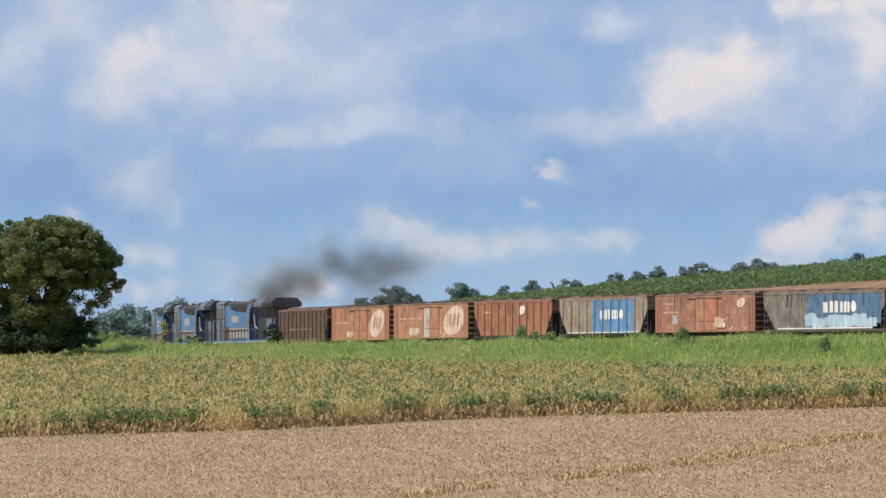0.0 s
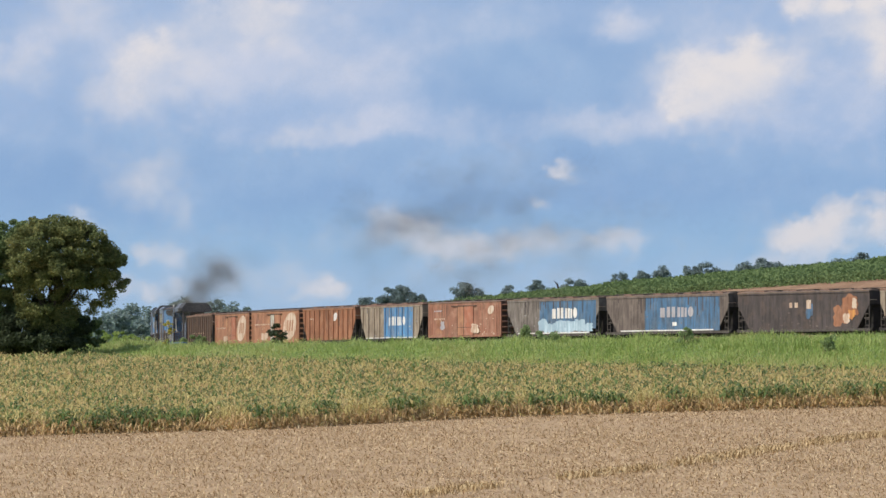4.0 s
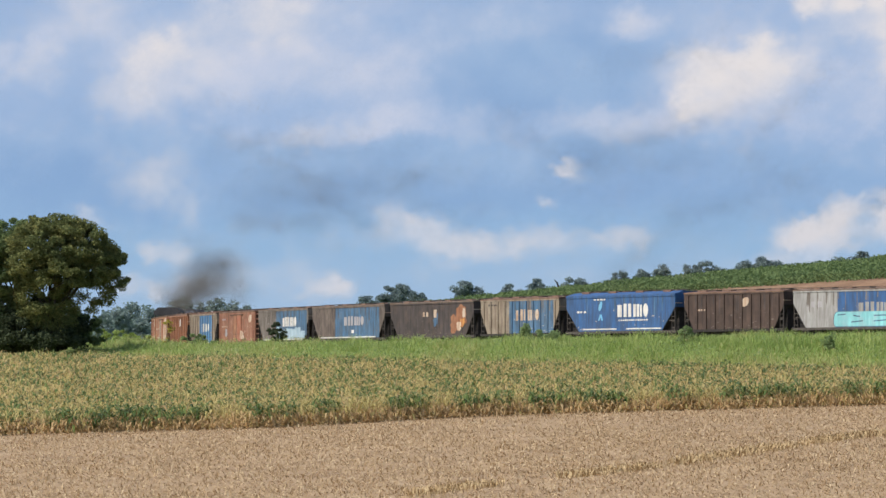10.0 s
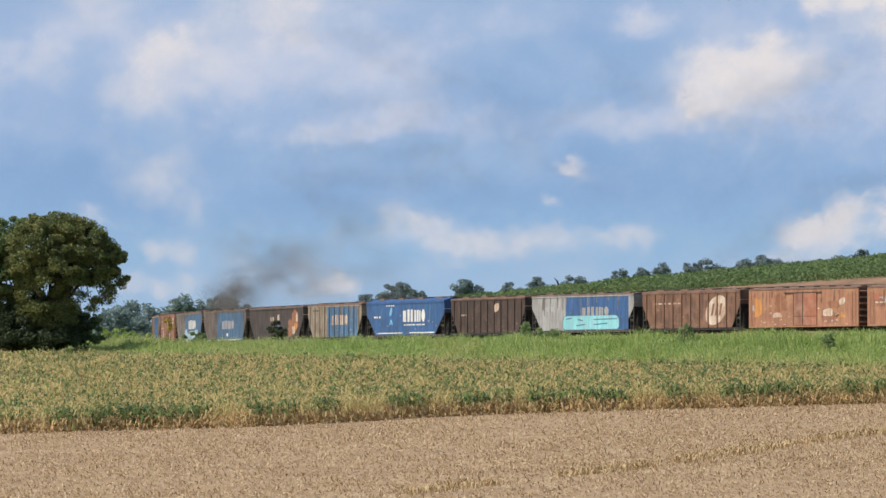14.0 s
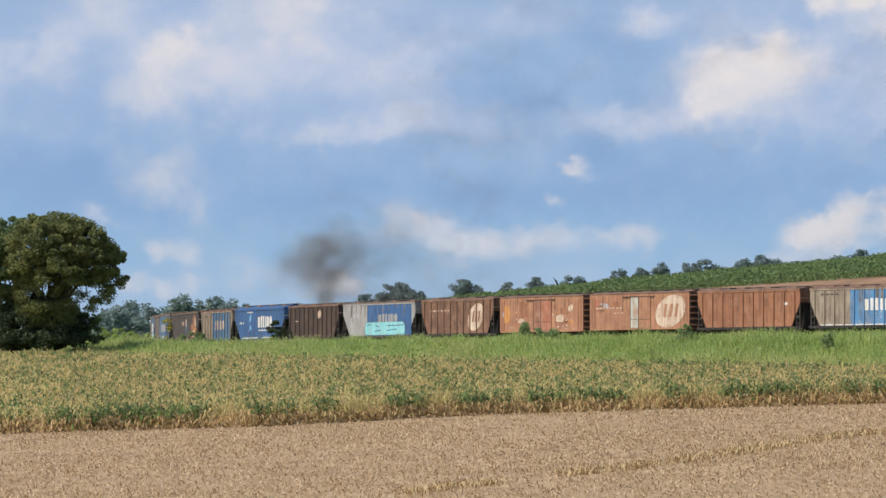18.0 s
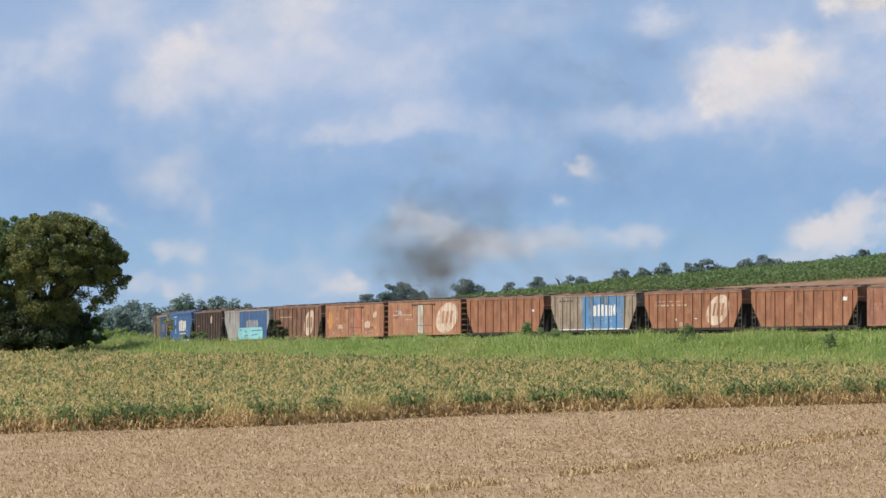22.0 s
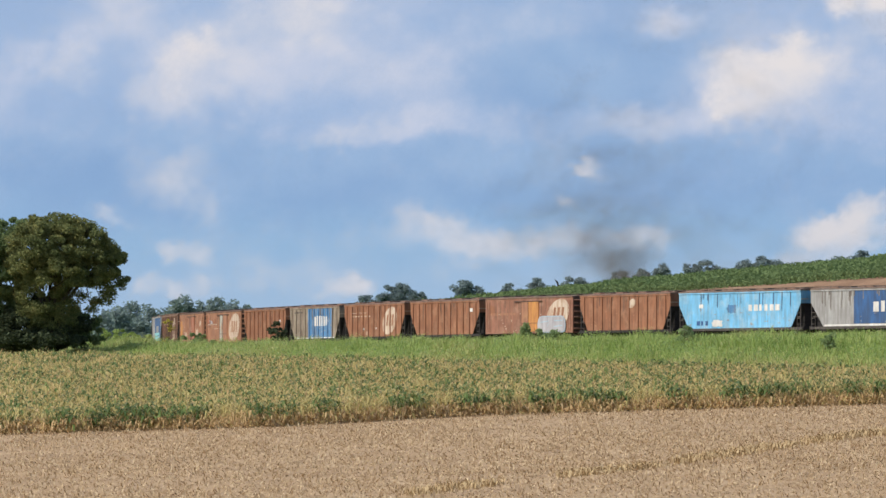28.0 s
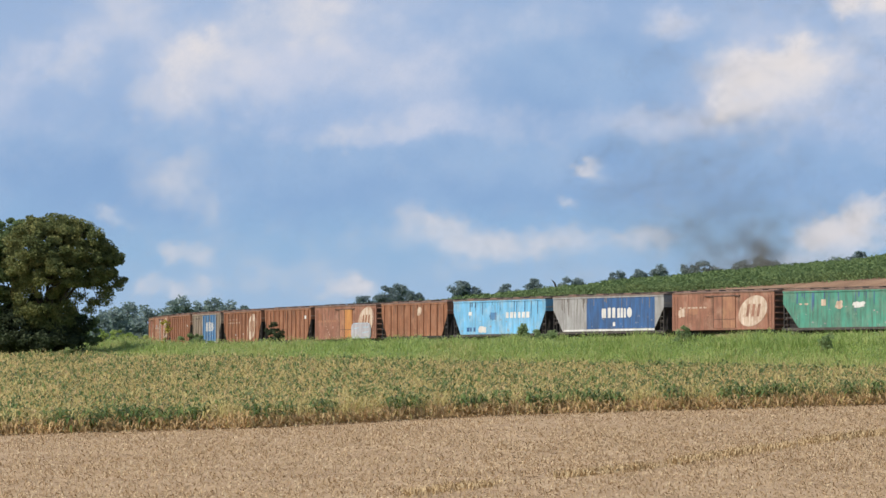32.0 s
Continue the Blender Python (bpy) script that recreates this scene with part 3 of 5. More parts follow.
def bogie_frame():
    bm = bmesh.new()
    for y in (-0.86, 0.86):
        prism([(-1.15, 0.62), (-1.15, 0.36), (-0.75, 0.34), (-0.4, 0.16), (0.4, 0.16), (0.75, 0.34), (1.15, 0.36), (1.15, 0.62), (0.5, 0.66), (-0.5, 0.66)], y - 0.09, y + 0.09, "y", bm)
        for x in (-0.87, 0.87):
            box(bm, x - 0.14, x + 0.14, y - 0.14, y + 0.14, 0.32, 0.56)
    box(bm, -0.2, 0.2, -0.95, 0.95, 0.42, 0.72)
    return bm


def add_bogie(thing, x, scale=1.0):
    b = placed(part("bogie", shared(("bogie",), bogie_frame, BLACK), None, thing), pose(x, 0, 0))
    for wx in (-0.87, 0.87):
        for y, turn in ((-0.53, 0), (0.53, 180)):
            placed(part("wheel", shared(("wheel",), wheel_mesh, WHEEL), None, b), pose(wx, y, 0.43, 0, 0, turn))
    return b


def add_couplers(thing, half):
    for sgn in (-1, 1):
        part("coupler", boxes((sgn * half - 0.35 if sgn > 0 else sgn * half, sgn * half if sgn > 0 else sgn * half + 0.35, -0.12, 0.12, 0.62, 0.86),
                              (sgn * (half - 0.6) - 0.3, sgn * (half - 0.6) + 0.3, -0.08, 0.08, 0.66, 0.82)), IRON, thing)


def ladder_mesh(h0, h1, wide=0.42, n=6):
    bm = boxes((-wide / 2 - 0.03, -wide / 2 + 0.01, -0.03, 0.01, h0, h1), (wide / 2 - 0.01, wide / 2 + 0.03, -0.03, 0.01, h0, h1))
    for i in range(n):
        z = h0 + (h1 - h0) * (i + 0.5) / n
        box(bm, -wide / 2, wide / 2, -0.035, 0.0, z - 0.022, z + 0.022)
    return bm


SILL, EAVE, HALF = 0.80, 3.75, 1.42


def add_roof(thing, a, material, hatches=4, rise=0.20):
    part("roof", prism([(-1.46, EAVE - 0.05), (-1.46, EAVE + 0.04), (-0.55, EAVE + rise), (0.55, EAVE + rise), (1.46, EAVE + 0.04), (1.46, EAVE - 0.05)], -a - 0.04, a + 0.04, "x"), material, thing, "dusty brown roof sheet")
    part("running_board", boxes((-a - 0.35, a + 0.35, -0.32, 0.32, EAVE + rise + 0.08, EAVE + rise + 0.12)), IRON, thing)
    for i in range(7):
        x = -a + 2 * a * (i + 0.5) / 7
        part("board_support", shared(("board_support", rise), lambda: boxes((-0.05, 0.05, -0.3, 0.3, EAVE + rise, EAVE + rise + 0.08)), IRON), None, thing).location.x = x
    for i in range(hatches):
        x = -a + 2 * a * (i + 0.5) / hatches
        for y in (-0.62, 0.62):
            placed(part("hatch", shared(("hatch", rise), lambda: soft_box(-0.55, 0.55, -0.22, 0.22, EAVE + rise - 0.1, EAVE + rise + 0.07, 0.03), P_ROOF), None, thing), pose(x, y, 0))


def bars(thing, x0, x1, z, n, h=0.12, material=None, name="lettering"):
    """Plain bars in place of small writing."""
    bm = bmesh.new()
    w = (x1 - x0) / n
    for i in range(n):
        box(bm, x0 + i * w, x0 + i * w + (0.45 + 0.4 * ((i * 37 + n * 11) % 7) / 7) * w, -HALF - 0.022, -HALF - 0.012, z, z + h)
    return tagged(part(name, bm, material or P_WHITE, thing), kind="stuff")


def block_mark(thing, x0, x1, z0, z1, material=None, depth=0.10):
    """A mark of plain white blocks."""
    w, h = x1 - x0, z1 - z0
    y0, y1 = -HALF - depth - 0.006, -HALF - depth + 0.006
    for u0, u1, v1 in ((0.0, 0.14, 0.92), (0.20, 0.30, 1), (0.35, 0.45, 1), (0.52, 0.60, 0.95), (0.63, 0.71, 0.95), (0.74, 0.80, 0.9)):
        part("mark_block", soft_box(x0 + u0 * w, x0 + u1 * w, y0, y1, z0, z0 + v1 * h, 0.004), material or P_WHITE, thing)
    part("mark_block", prism([(x0 + w * (0.92 + 0.08 * math.cos(k * 0.5236)), z0 + h * (0.5 + 0.5 * math.sin(k * 0.5236))) for k in range(12)], y0, y1, "y"), material or P_WHITE, thing)


def oval_mark(thing, cx, cz, rx, rz, material=None, ground=None, depth=0.012, strokes=3):
    """A pale leaning oval with dark strokes in it."""
    o = part("oval_mark", disc(bmesh.new(), cx, cz, rz, -HALF - depth - 0.008, -HALF - depth + 0.01, 28, rx * 1.1, 0.40), material or P_CREAM, thing, "faded cream oval mark")
    if strokes:
        bm = bmesh.new()
        for i in range(strokes):
            x = cx + rx * (-0.45 + 0.42 * i)
            prism([(x - 0.10 * rx, cz - 0.35 * rz), (x + 0.10 * rx, cz - 0.35 * rz), (x + 0.10 * rx + 0.2 * rz, cz + 0.45 * rz), (x - 0.10 * rx + 0.2 * rz, cz + 0.45 * rz)], -HALF - depth - 0.018, -HALF - depth - 0.006, "y", bm)
        part("stroke", bm, ground or P_BROWN, o)
    return o


def blob_patch(thing, x0, x1, z0, z1, material, seed, depth=0.014, label="", name="sprayed_patch"):
    """A sprayed patch with an uneven outline."""
    rnd = random.Random(seed)
    n, pts = 44, []
    waves = [(f, rnd.uniform(0.03, 0.10), rnd.uniform(0, 6.28)) for f in (2, 3, 5, 8)]
    cx, cz = (x0 + x1) / 2, (z0 + z1) / 2
    for i in range(n):
        a = 2 * math.pi * i / n
        c, s = math.cos(a), math.sin(a)
        k = 1.0 / max(abs(c), abs(s)) ** 0.75 * (0.86 + sum(h * math.sin(f * a + q) for f, h, q in waves))
        pts.append((cx + (x1 - x0) / 2 * c * min(k, 1.15), cz + (z1 - z0) / 2 * s * min(k, 1.15)))
    return part(name, prism(pts, -HALF - depth - 0.005, -HALF - depth + 0.006, "y"), material, thing, label)


def tag_patch(thing, u0, u1, z0, z1, fill, line, strokes, depth=0.03, label=""):
    """A sprayed block with rounded corners, an outline and a few loose strokes."""
    x0, x1 = span(thing, u0), span(thing, u1)
    r = 0.45 * (z1 - z0)

    def rounded(g):
        pts = []
        for cx, cz, a0 in ((x1 - r, z1 - r, 0), (x0 + r, z1 - r, 90), (x0 + r * 0.6, z0 + r * 0.6, 180), (x1 - r * 0.6, z0 + r * 0.6, 270)):
            k = r if a0 < 180 else r * 0.6
            pts += [(cx + (k + g) * math.cos(radians(a0 + b)), cz + (k + g) * math.sin(radians(a0 + b))) for b in (0, 30, 60, 90)]
        return pts
    patch = part("sprayed_patch", prism(rounded(0), -HALF - depth - 0.005, -HALF - depth + 0.004), fill, thing, label)
    part("outline", prism(rounded(0.07), -HALF - depth + 0.008, -HALF - depth + 0.014), line, patch)
    for a0, a1, zz, lean in strokes:
        xa, xb = x0 + (x1 - x0) * a0, x0 + (x1 - x0) * a1
        za = z0 + (z1 - z0) * zz
        part("stroke", prism([(xa, za), (xb, za + lean), (xb, za + lean + 0.09), (xa, za + 0.09)], -HALF - depth - 0.011, -HALF - depth - 0.007), line, patch)
    return patch


def side_shape(a, cut, brk=2.45):
    return [(-a, EAVE), (a, EAVE), (a, brk), (a - cut, SILL), (-a + cut, SILL), (-a, brk)]


def hopper(name, length, body, label, ribs=0, cut=1.7, brk=2.7, hatches=4, category="hopper wagon", rise=0.12, roof=None):
    thing = tagged(new(name), label, category, "wagons of the train")
    a = length / 2 - 0.62
    part("body", prism(side_shape(a, cut, brk), -HALF, HALF), body, thing)
    add_roof(thing, a, roof or (P_ROOF if ribs else P_DUSTROOF), hatches, 0.15 if ribs else rise)
    for y0, y1 in ((-HALF - 0.02, -HALF + 0.12), (HALF - 0.12, HALF + 0.02)):
        part("side_sill", boxes((-length / 2 + 0.5, length / 2 - 0.5, y0, y1, SILL - 0.20, SILL - 0.004)), BLACK if ribs else IRON, thing)
    # the black sill also stands in for the shade below the hopper
    part("center_sill", boxes((-a, a, -0.3, 0.3, 0.5, SILL - 0.005)), BLACK, thing)
    part("top_rail", boxes((-a, a, -HALF - 0.05, -HALF - 0.002, EAVE - 0.16, EAVE - 0.055)), body, thing)
    for sgn in (-1, 1):
        x = sgn * (a + 0.02)
        # black plate and black-painted slope stand in for the shade under the hopper end
        part("end_bulkhead", prism([(sgn * (a - 0.15), brk - 0.1), (sgn * (a - 0.15), SILL), (sgn * (a - cut), SILL), (sgn * (a - 0.22), brk - 0.1)], -0.9, 0.9), BLACK, thing, "black plate that stands in for the shade of the open hopper end")
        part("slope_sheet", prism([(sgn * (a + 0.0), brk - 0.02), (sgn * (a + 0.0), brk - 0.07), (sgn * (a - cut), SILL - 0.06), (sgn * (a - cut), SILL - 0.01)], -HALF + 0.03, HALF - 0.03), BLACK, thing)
        part("end_sill", boxes((x - 0.12 + 0.1 * sgn, x + 0.12 + 0.1 * sgn, -1.35, 1.35, SILL - 0.19, SILL + 0.06)), BLACK, thing)
        for y in (-1.32, 1.32):
            part("corner_post", shared(("corner_post", brk), lambda: boxes((-0.06, 0.06, -0.06, 0.06, SILL, brk + 0.5)), BLACK), None, thing).location = (x - 0.09 * sgn, y, 0)
        part("ladder", shared(("ladder",), lambda: ladder_mesh(SILL, 3.5), IRON), None, thing).matrix_basis = pose(x - 0.30 * sgn, -HALF + 0.05, 0)
        part("slope_brace", prism([(x - 0.1 * sgn, SILL + 0.75), (x - 0.1 * sgn, SILL + 0.85), (x - sgn * cut * 0.55, SILL + 0.85), (x - sgn * cut * 0.55, SILL + 0.75)], -1.3, -1.22), IRON, thing)
        part("grab_iron", boxes((x - 0.03, x + 0.03, -1.4, -0.7, 3.0, 3.05)), P_CREAM, thing)
    for i in range(3):
        x = (i - 1) * length * 0.2
        part("chute", prism([(x - 1.15, SILL - 0.004), (x + 1.15, SILL - 0.004), (x + 0.35, 0.34), (x - 0.35, 0.34)], -0.9, 0.9), BLACK, thing)
    for i in range(ribs):
        x = -a + 2 * a * (i + 0.5) / ribs if ribs < 99 else 0
        inset = abs(x) - (a - cut)
        low = SILL if inset <= 0 else SILL + (brk - SILL) * min(1, inset / cut)
        for y in (-HALF - 0.085, HALF + 0.002):
            part("rib", shared(("rib", round(low, 2), body.name), lambda: boxes((-0.055, 0.055, 0, 0.083, low, EAVE - 0.18)), body), None, thing).location = (x, y, 0)
    add_bogie(thing, -length / 2 + 2.3)
    add_bogie(thing, length / 2 - 2.3)
    add_couplers(thing, length / 2 + 0.05)
    thing["half"] = a
    return thing


def boxcar(name, length, body, label, door=P_ORANGE, leaf=None, at=0.5):
    thing = tagged(new(name), label, "box wagon", "wagons of the train")
    a = length / 2 - 0.62
    part("body", soft_box(-a, a, -HALF, HALF, SILL - 0.08, EAVE, 0.03), body, thing)
    add_roof(thing, a, P_ROOF, 0, 0.15)
    for y0, y1 in ((-HALF - 0.03, -HALF - 0.002), (HALF + 0.002, HALF + 0.03)):
        part("side_sill", boxes((-a, a, y0, y1, SILL - 0.07, SILL + 0.06)), body, thing)
    # wide black sill: closes the gap and supplies the shade under the floor
    part("center_sill", boxes((-a, a, -0.5, 0.5, 0.42, SILL - 0.085)), BLACK, thing)
    x0 = -a + 2 * a * at
    rail = part("door_rail", boxes((x0 - 2.3, x0 + 2.3, -HALF - 0.10, -HALF - 0.003, 3.42, 3.50)), P_DARK, thing)
    for i, (u0, u1, m) in enumerate(((x0 - 1.15, x0 - 0.02, leaf or door), (x0 + 0.02, x0 + 1.75, door))):
        d = part("sliding_door", soft_box(u0, u1, -HALF - 0.075, -HALF - 0.003, SILL + 0.07, 3.42, 0.015), m, thing)
        part("door_edge", boxes((u0, u0 + 0.06, -HALF - 0.095, -HALF - 0.076, SILL + 0.07, 3.42), (u0, u1, -HALF - 0.090, -HALF - 0.076, 1.56, 1.60)), P_DARK, d)
    for sgn in (-1, 1):
        # dark skin over the end: the shade of this face is painted in
        part("end_wall", boxes((sgn * (a + 0.011) - 0.008, sgn * (a + 0.011) + 0.008, -1.36, 1.36, SILL, EAVE - 0.08)), P_DARK, thing)
        for k in range(6):
            z = SILL + 0.25 + k * 0.48
            placed(part("end_rib", shared(("end_rib", body.name), lambda: prism([(0.015, -0.07), (0.16, -0.02), (0.16, 0.05), (0.015, 0.10)], -1.3, 1.3), body), None, thing), pose(sgn * a, 0, z, 0, 0, 0 if sgn > 0 else 180))
        for y in (-HALF + 0.05, HALF - 0.05):
            part("corner_post", shared(("box_post", body.name), lambda: boxes((-0.06, 0.06, -0.055, 0.055, SILL - 0.1, EAVE - 0.05)), body), None, thing).location = (sgn * (a + 0.03), y * 1.0, 0)
        part("ladder", shared(("ladder", body.name), lambda: ladder_mesh(SILL, 3.5), body), None, thing).matrix_basis = pose(sgn * (a - 0.45), -HALF - 0.01, 0)
    for i in range(8):
        x = -a + 0.25 + (2 * a - 0.5) * i / 7
        if abs(x - x0 - 0.3) > 2.0:
            part("seam", shared(("seam", body.name), lambda: boxes((-0.035, 0.035, 0, 0.012, SILL + 0.06, EAVE - 0.06)), body), None, thing).location = (x, -HALF - 0.014, 0)
    add_bogie(thing, -length / 2 + 2.2)
    add_bogie(thing, length / 2 - 2.2)
    add_couplers(thing, length / 2 + 0.05)
    thing["half"] = a
    return thing


def worn(thing, seed, *paints):
    """Patches of older paint that show through on a side."""
    rnd = random.Random(seed)
    for k, m in enumerate(paints):
        u = rnd.choice((rnd.uniform(0.02, 0.24), rnd.uniform(0.66, 0.86)))
        z = rnd.uniform(0.9, 2.6)
        blob_patch(thing, span(thing, u), span(thing, u + rnd.uniform(0.05, 0.14)), z, z + rnd.uniform(0.35, 1.0), m, seed + k, 0.004 + 0.002 * k, name="worn_patch")


def scuffs(thing, seed, pale, dark):
    """Pale scrapes low on the side and grimy runs down from the eaves."""
    rnd = random.Random(seed)
    reach = thing["half"] - 1.3
    for name, m, n in (("scraped_paint", pale, 26), ("grime", dark, 18)):
        bm = bmesh.new()
        for k in range(n):
            x = rnd.uniform(-reach, reach)
            if name == "scraped_paint":
                w, h, z = rnd.uniform(0.05, 0.38), rnd.uniform(0.03, 0.13), SILL + 0.08 + 1.6 * rnd.random() ** 2
            else:
                w, h = rnd.uniform(0.04, 0.22), rnd.uniform(0.3, 1.7)
                z = EAVE - 0.18 - h
            e = 0.35 * w
            y = -HALF - 0.0112
            prism([(x, z + 0.2 * h), (x + e, z), (x + w - e * rnd.random(), z + 0.1 * h), (x + w, z + h), (x + e * rnd.random(), z + h)], y, y + 0.0005 + 0.0002 * (k % 3), "y", bm)
        tagged(part(name, bm, m, thing), kind="stuff")


def span(thing, u):
    return -thing["half"] + 2 * thing["half"] * u


def panel(thing, u0, u1, material, z0=SILL + 0.02, z1=EAVE - 0.17, label="blue painted panel"):
    x0, x1 = span(thing, u0), span(thing, u1)
    for ob in thing.children:
        if ob.name.startswith("rib") and x0 < ob.location.x < x1 and ob.location.y < 0:
            low = min(v.co.z for v in ob.data.vertices)
            ob.data = shared(("rib", round(low, 2), material.name), lambda: boxes((-0.055, 0.055, 0, 0.083, low, EAVE - 0.18)), material)
    return part("panel", boxes((span(thing, u0), span(thing, u1), -HALF - 0.010, -HALF - 0.002, z0, z1)), material, thing, label)


def mark(thing, u0, u1, z0, z1, m=None, depth=0.025):
    return block_mark(thing, span(thing, u0), span(thing, u1), z0, z1, m, depth)


def stripe(thing, u0, u1, z=SILL + 0.03, h=0.10, m=None):
    return part("stripe", boxes((span(thing, u0), span(thing, u1), -HALF - 0.03, -HALF - 0.012, z, z + h)), m or P_WHITE, thing)


GAPS = [-59.2, -44.83, -30.71, -15.13, -0.71, 13.78, 28.32, 44.33, 62.78, 80.39, 94.9, 112.28, 126.68, 143.75, 158.46, 173.15, 188.67, 203.25,
        217.56, 232.16, 246.62, 262.27, 276.86, 294.11, 312.01, 326.66, 344.6]
LEN = [b - a for a, b in zip(GAPS, GAPS[1:])]
TRAIN = []          # (thing, arc of its middle at the start)


def couple(i, thing):
    body = next(k for k in thing.children if k.name.startswith("body")).data.materials[0]
    warm = body in (P_BROWN, P_ORANGE, P_REDBROWN, P_UMBER)
    sooty = body in (P_DARK, P_COCOA, P_DUSK, P_SOOT)
    scuffs(thing, 500 + i, P_ORANGE if warm and i % 3 else P_CREAM if warm else P_DUSK if sooty else P_PALE, P_UMBER if warm else P_GREY if body in (P_BEIGE, P_PALE) else P_SOOT if sooty or body is P_GREY else P_GRIMYBLUE)
    TRAIN.append((thing, (GAPS[i - 1] + GAPS[i]) / 2))
    return thing


def lettered(t, u0, u1, z=2.75, n=6, m=None, h=0.12):
    bars(t, span(t, u0), span(t, u1), z, n, h, m)


def build_wagons():
    n = LEN
    t = couple(1, hopper("hopper_wagon", n[0], P_DARK, "dark sooty brown ribbed hopper wagon", 12, 0.8))
    lettered(t, 0.25, 0.75, 1.9, 5, P_CREAM, 0.07)
    t = couple(2, boxcar("box_wagon", n[1], P_ORANGE, "orange-brown box wagon with a red door and cream oval", P_RED, P_ORANGE, 0.5))
    oval_mark(t, span(t, 0.80), 2.25, 1.45, 1.25, None, P_ORANGE)
    lettered(t, 0.05, 0.32, 2.3, 7, P_CREAM)
    blob_patch(t, span(t, 0.25), span(t, 0.4), 1.0, 1.6, P_CREAM, 4)
    worn(t, 63, P_BROWN, P_RED)
    t = couple(3, boxcar("box_wagon", n[2], P_ORANGE, "orange-brown box wagon with a pale door and cream oval", P_ORANGE, P_PALEDOOR, 0.5))
    oval_mark(t, span(t, 0.82), 2.25, 1.75, 1.3, None, P_ORANGE, 0.014)
    lettered(t, 0.08, 0.4, 2.45, 8, P_CREAM)
    blob_patch(t, span(t, 0.2), span(t, 0.36), 0.95, 1.75, P_CREAM, 7)
    worn(t, 64, P_BROWN, P_REDBROWN)
    t = couple(4, hopper("hopper_wagon", n[3], P_BROWN, "rust-brown ribbed hopper wagon with a small round mark", 11, 1.1))
    oval_mark(t, span(t, 0.62), 2.95, 0.45, 0.38, P_WHITE, P_BROWN, 0.014, 0)
    lettered(t, 0.14, 0.24, 2.75, 3, P_CREAM)
    t = couple(5, hopper("hopper_wagon", n[4], P_BEIGE, "beige ribbed hopper wagon with a blue panel", 11, 1.15))
    panel(t, 0.38, 0.85, P_BLUE2)
    mark(t, 0.47, 0.73, 1.95, 2.75)
    stripe(t, 0.1, 0.9, SILL + 0.01, 0.08)
    t = couple(6, boxcar("box_wagon", n[5], P_REDBROWN, "red-brown box wagon with a worn orange door", P_RED, P_ORANGE, 0.5))
    oval_mark(t, span(t, 0.87), 3.05, 0.48, 0.38, P_CREAM, P_REDBROWN, 0.012, 0)
    lettered(t, 0.08, 0.2, 3.0, 4, P_SLATE)
    lettered(t, 0.08, 0.25, 2.3, 5, P_CREAM)
    blob_patch(t, span(t, 0.6), span(t, 0.72), 1.0, 1.9, P_CREAM, 11, 0.09)
    worn(t, 65, P_BROWN, P_ORANGE, P_SLATE)
    t = couple(7, hopper("hopper_wagon", n[6], P_GREY, "weathered grey hopper wagon with a blue panel and pale spray paint", 0, 1.5))
    panel(t, 0.36, 0.97, P_GRIMYBLUE, 1.2)
    mark(t, 0.5, 0.77, 2.1, 3.0, None, 0.025)
    for k, (u0, u1, z1) in enumerate(((0.34, 0.46, 2.15), (0.43, 0.56, 1.75), (0.52, 0.66, 2.0), (0.62, 0.78, 1.9), (0.74, 0.86, 2.1), (0.82, 0.95, 1.7))):
        blob_patch(t, span(t, u0), span(t, u1), 0.9, z1, P_ICE, 3 + k, 0.016 + 0.003 * k)
    stripe(t, 0.12, 0.9)
    t = couple(8, hopper("hopper_wagon", n[7], P_DUSK, "grimy grey hopper wagon with a blue panel", 0, 1.5))
    panel(t, 0.32, 0.93, P_GRIMYBLUE)
    mark(t, 0.45, 0.72, 1.95, 2.8, P_SLATE, 0.025)
    stripe(t, 0.12, 0.88)
    lettered(t, 0.55, 0.6, 1.25, 1, P_WHITE, 0.3)
    t = couple(9, hopper("hopper_wagon", n[8], P_SOOT, "dark sooty hopper wagon with an orange sprayed figure", 0, 1.5))
    blob_patch(t, span(t, 0.72), span(t, 0.84), 0.95, 2.6, P_BROWN, 17)
    blob_patch(t, span(t, 0.78), span(t, 0.93), 1.7, 3.45, P_BROWN, 19, 0.02)
    blob_patch(t, span(t, 0.80), span(t, 0.86), 1.2, 2.0, P_CREAM, 20, 0.026)
    blob_patch(t, span(t, 0.87), span(t, 0.91), 2.3, 3.2, P_CREAM, 21, 0.026)
    blob_patch(t, span(t, 0.52), span(t, 0.58), 1.6, 2.9, P_GRIMYBLUE, 25, 0.006)
    blob_patch(t, span(t, 0.84), span(t, 0.90), 1.5, 2.3, P_AMBER, 23, 0.024)
    lettered(t, 0.4, 0.48, 2.5, 2, P_CREAM, 0.4)
    lettered(t, 0.53, 0.58, 2.4, 1, P_CREAM, 0.7)
    t = couple(10, hopper("hopper_wagon", n[9], P_BEIGE, "beige ribbed hopper wagon with a faded blue panel", 11, 1.15))
    panel(t, 0.37, 0.93, P_GRIMYBLUE)
    mark(t, 0.46, 0.75, 1.9, 2.85, P_CREAM)
    lettered(t, 0.1, 0.24, 3.2, 4, P_SOOT, 0.14)
    t = couple(11, hopper("hopper_wagon", n[10], P_BLUE, "clean deep blue hopper wagon with white markings", 0, 1.9, rise=0.30, roof=P_BLUE))
    mark(t, 0.48, 0.76, 1.95, 3.05, None, 0.025)
    bars(t, span(t, 0.49), span(t, 0.76), 1.62, 14, 0.13)
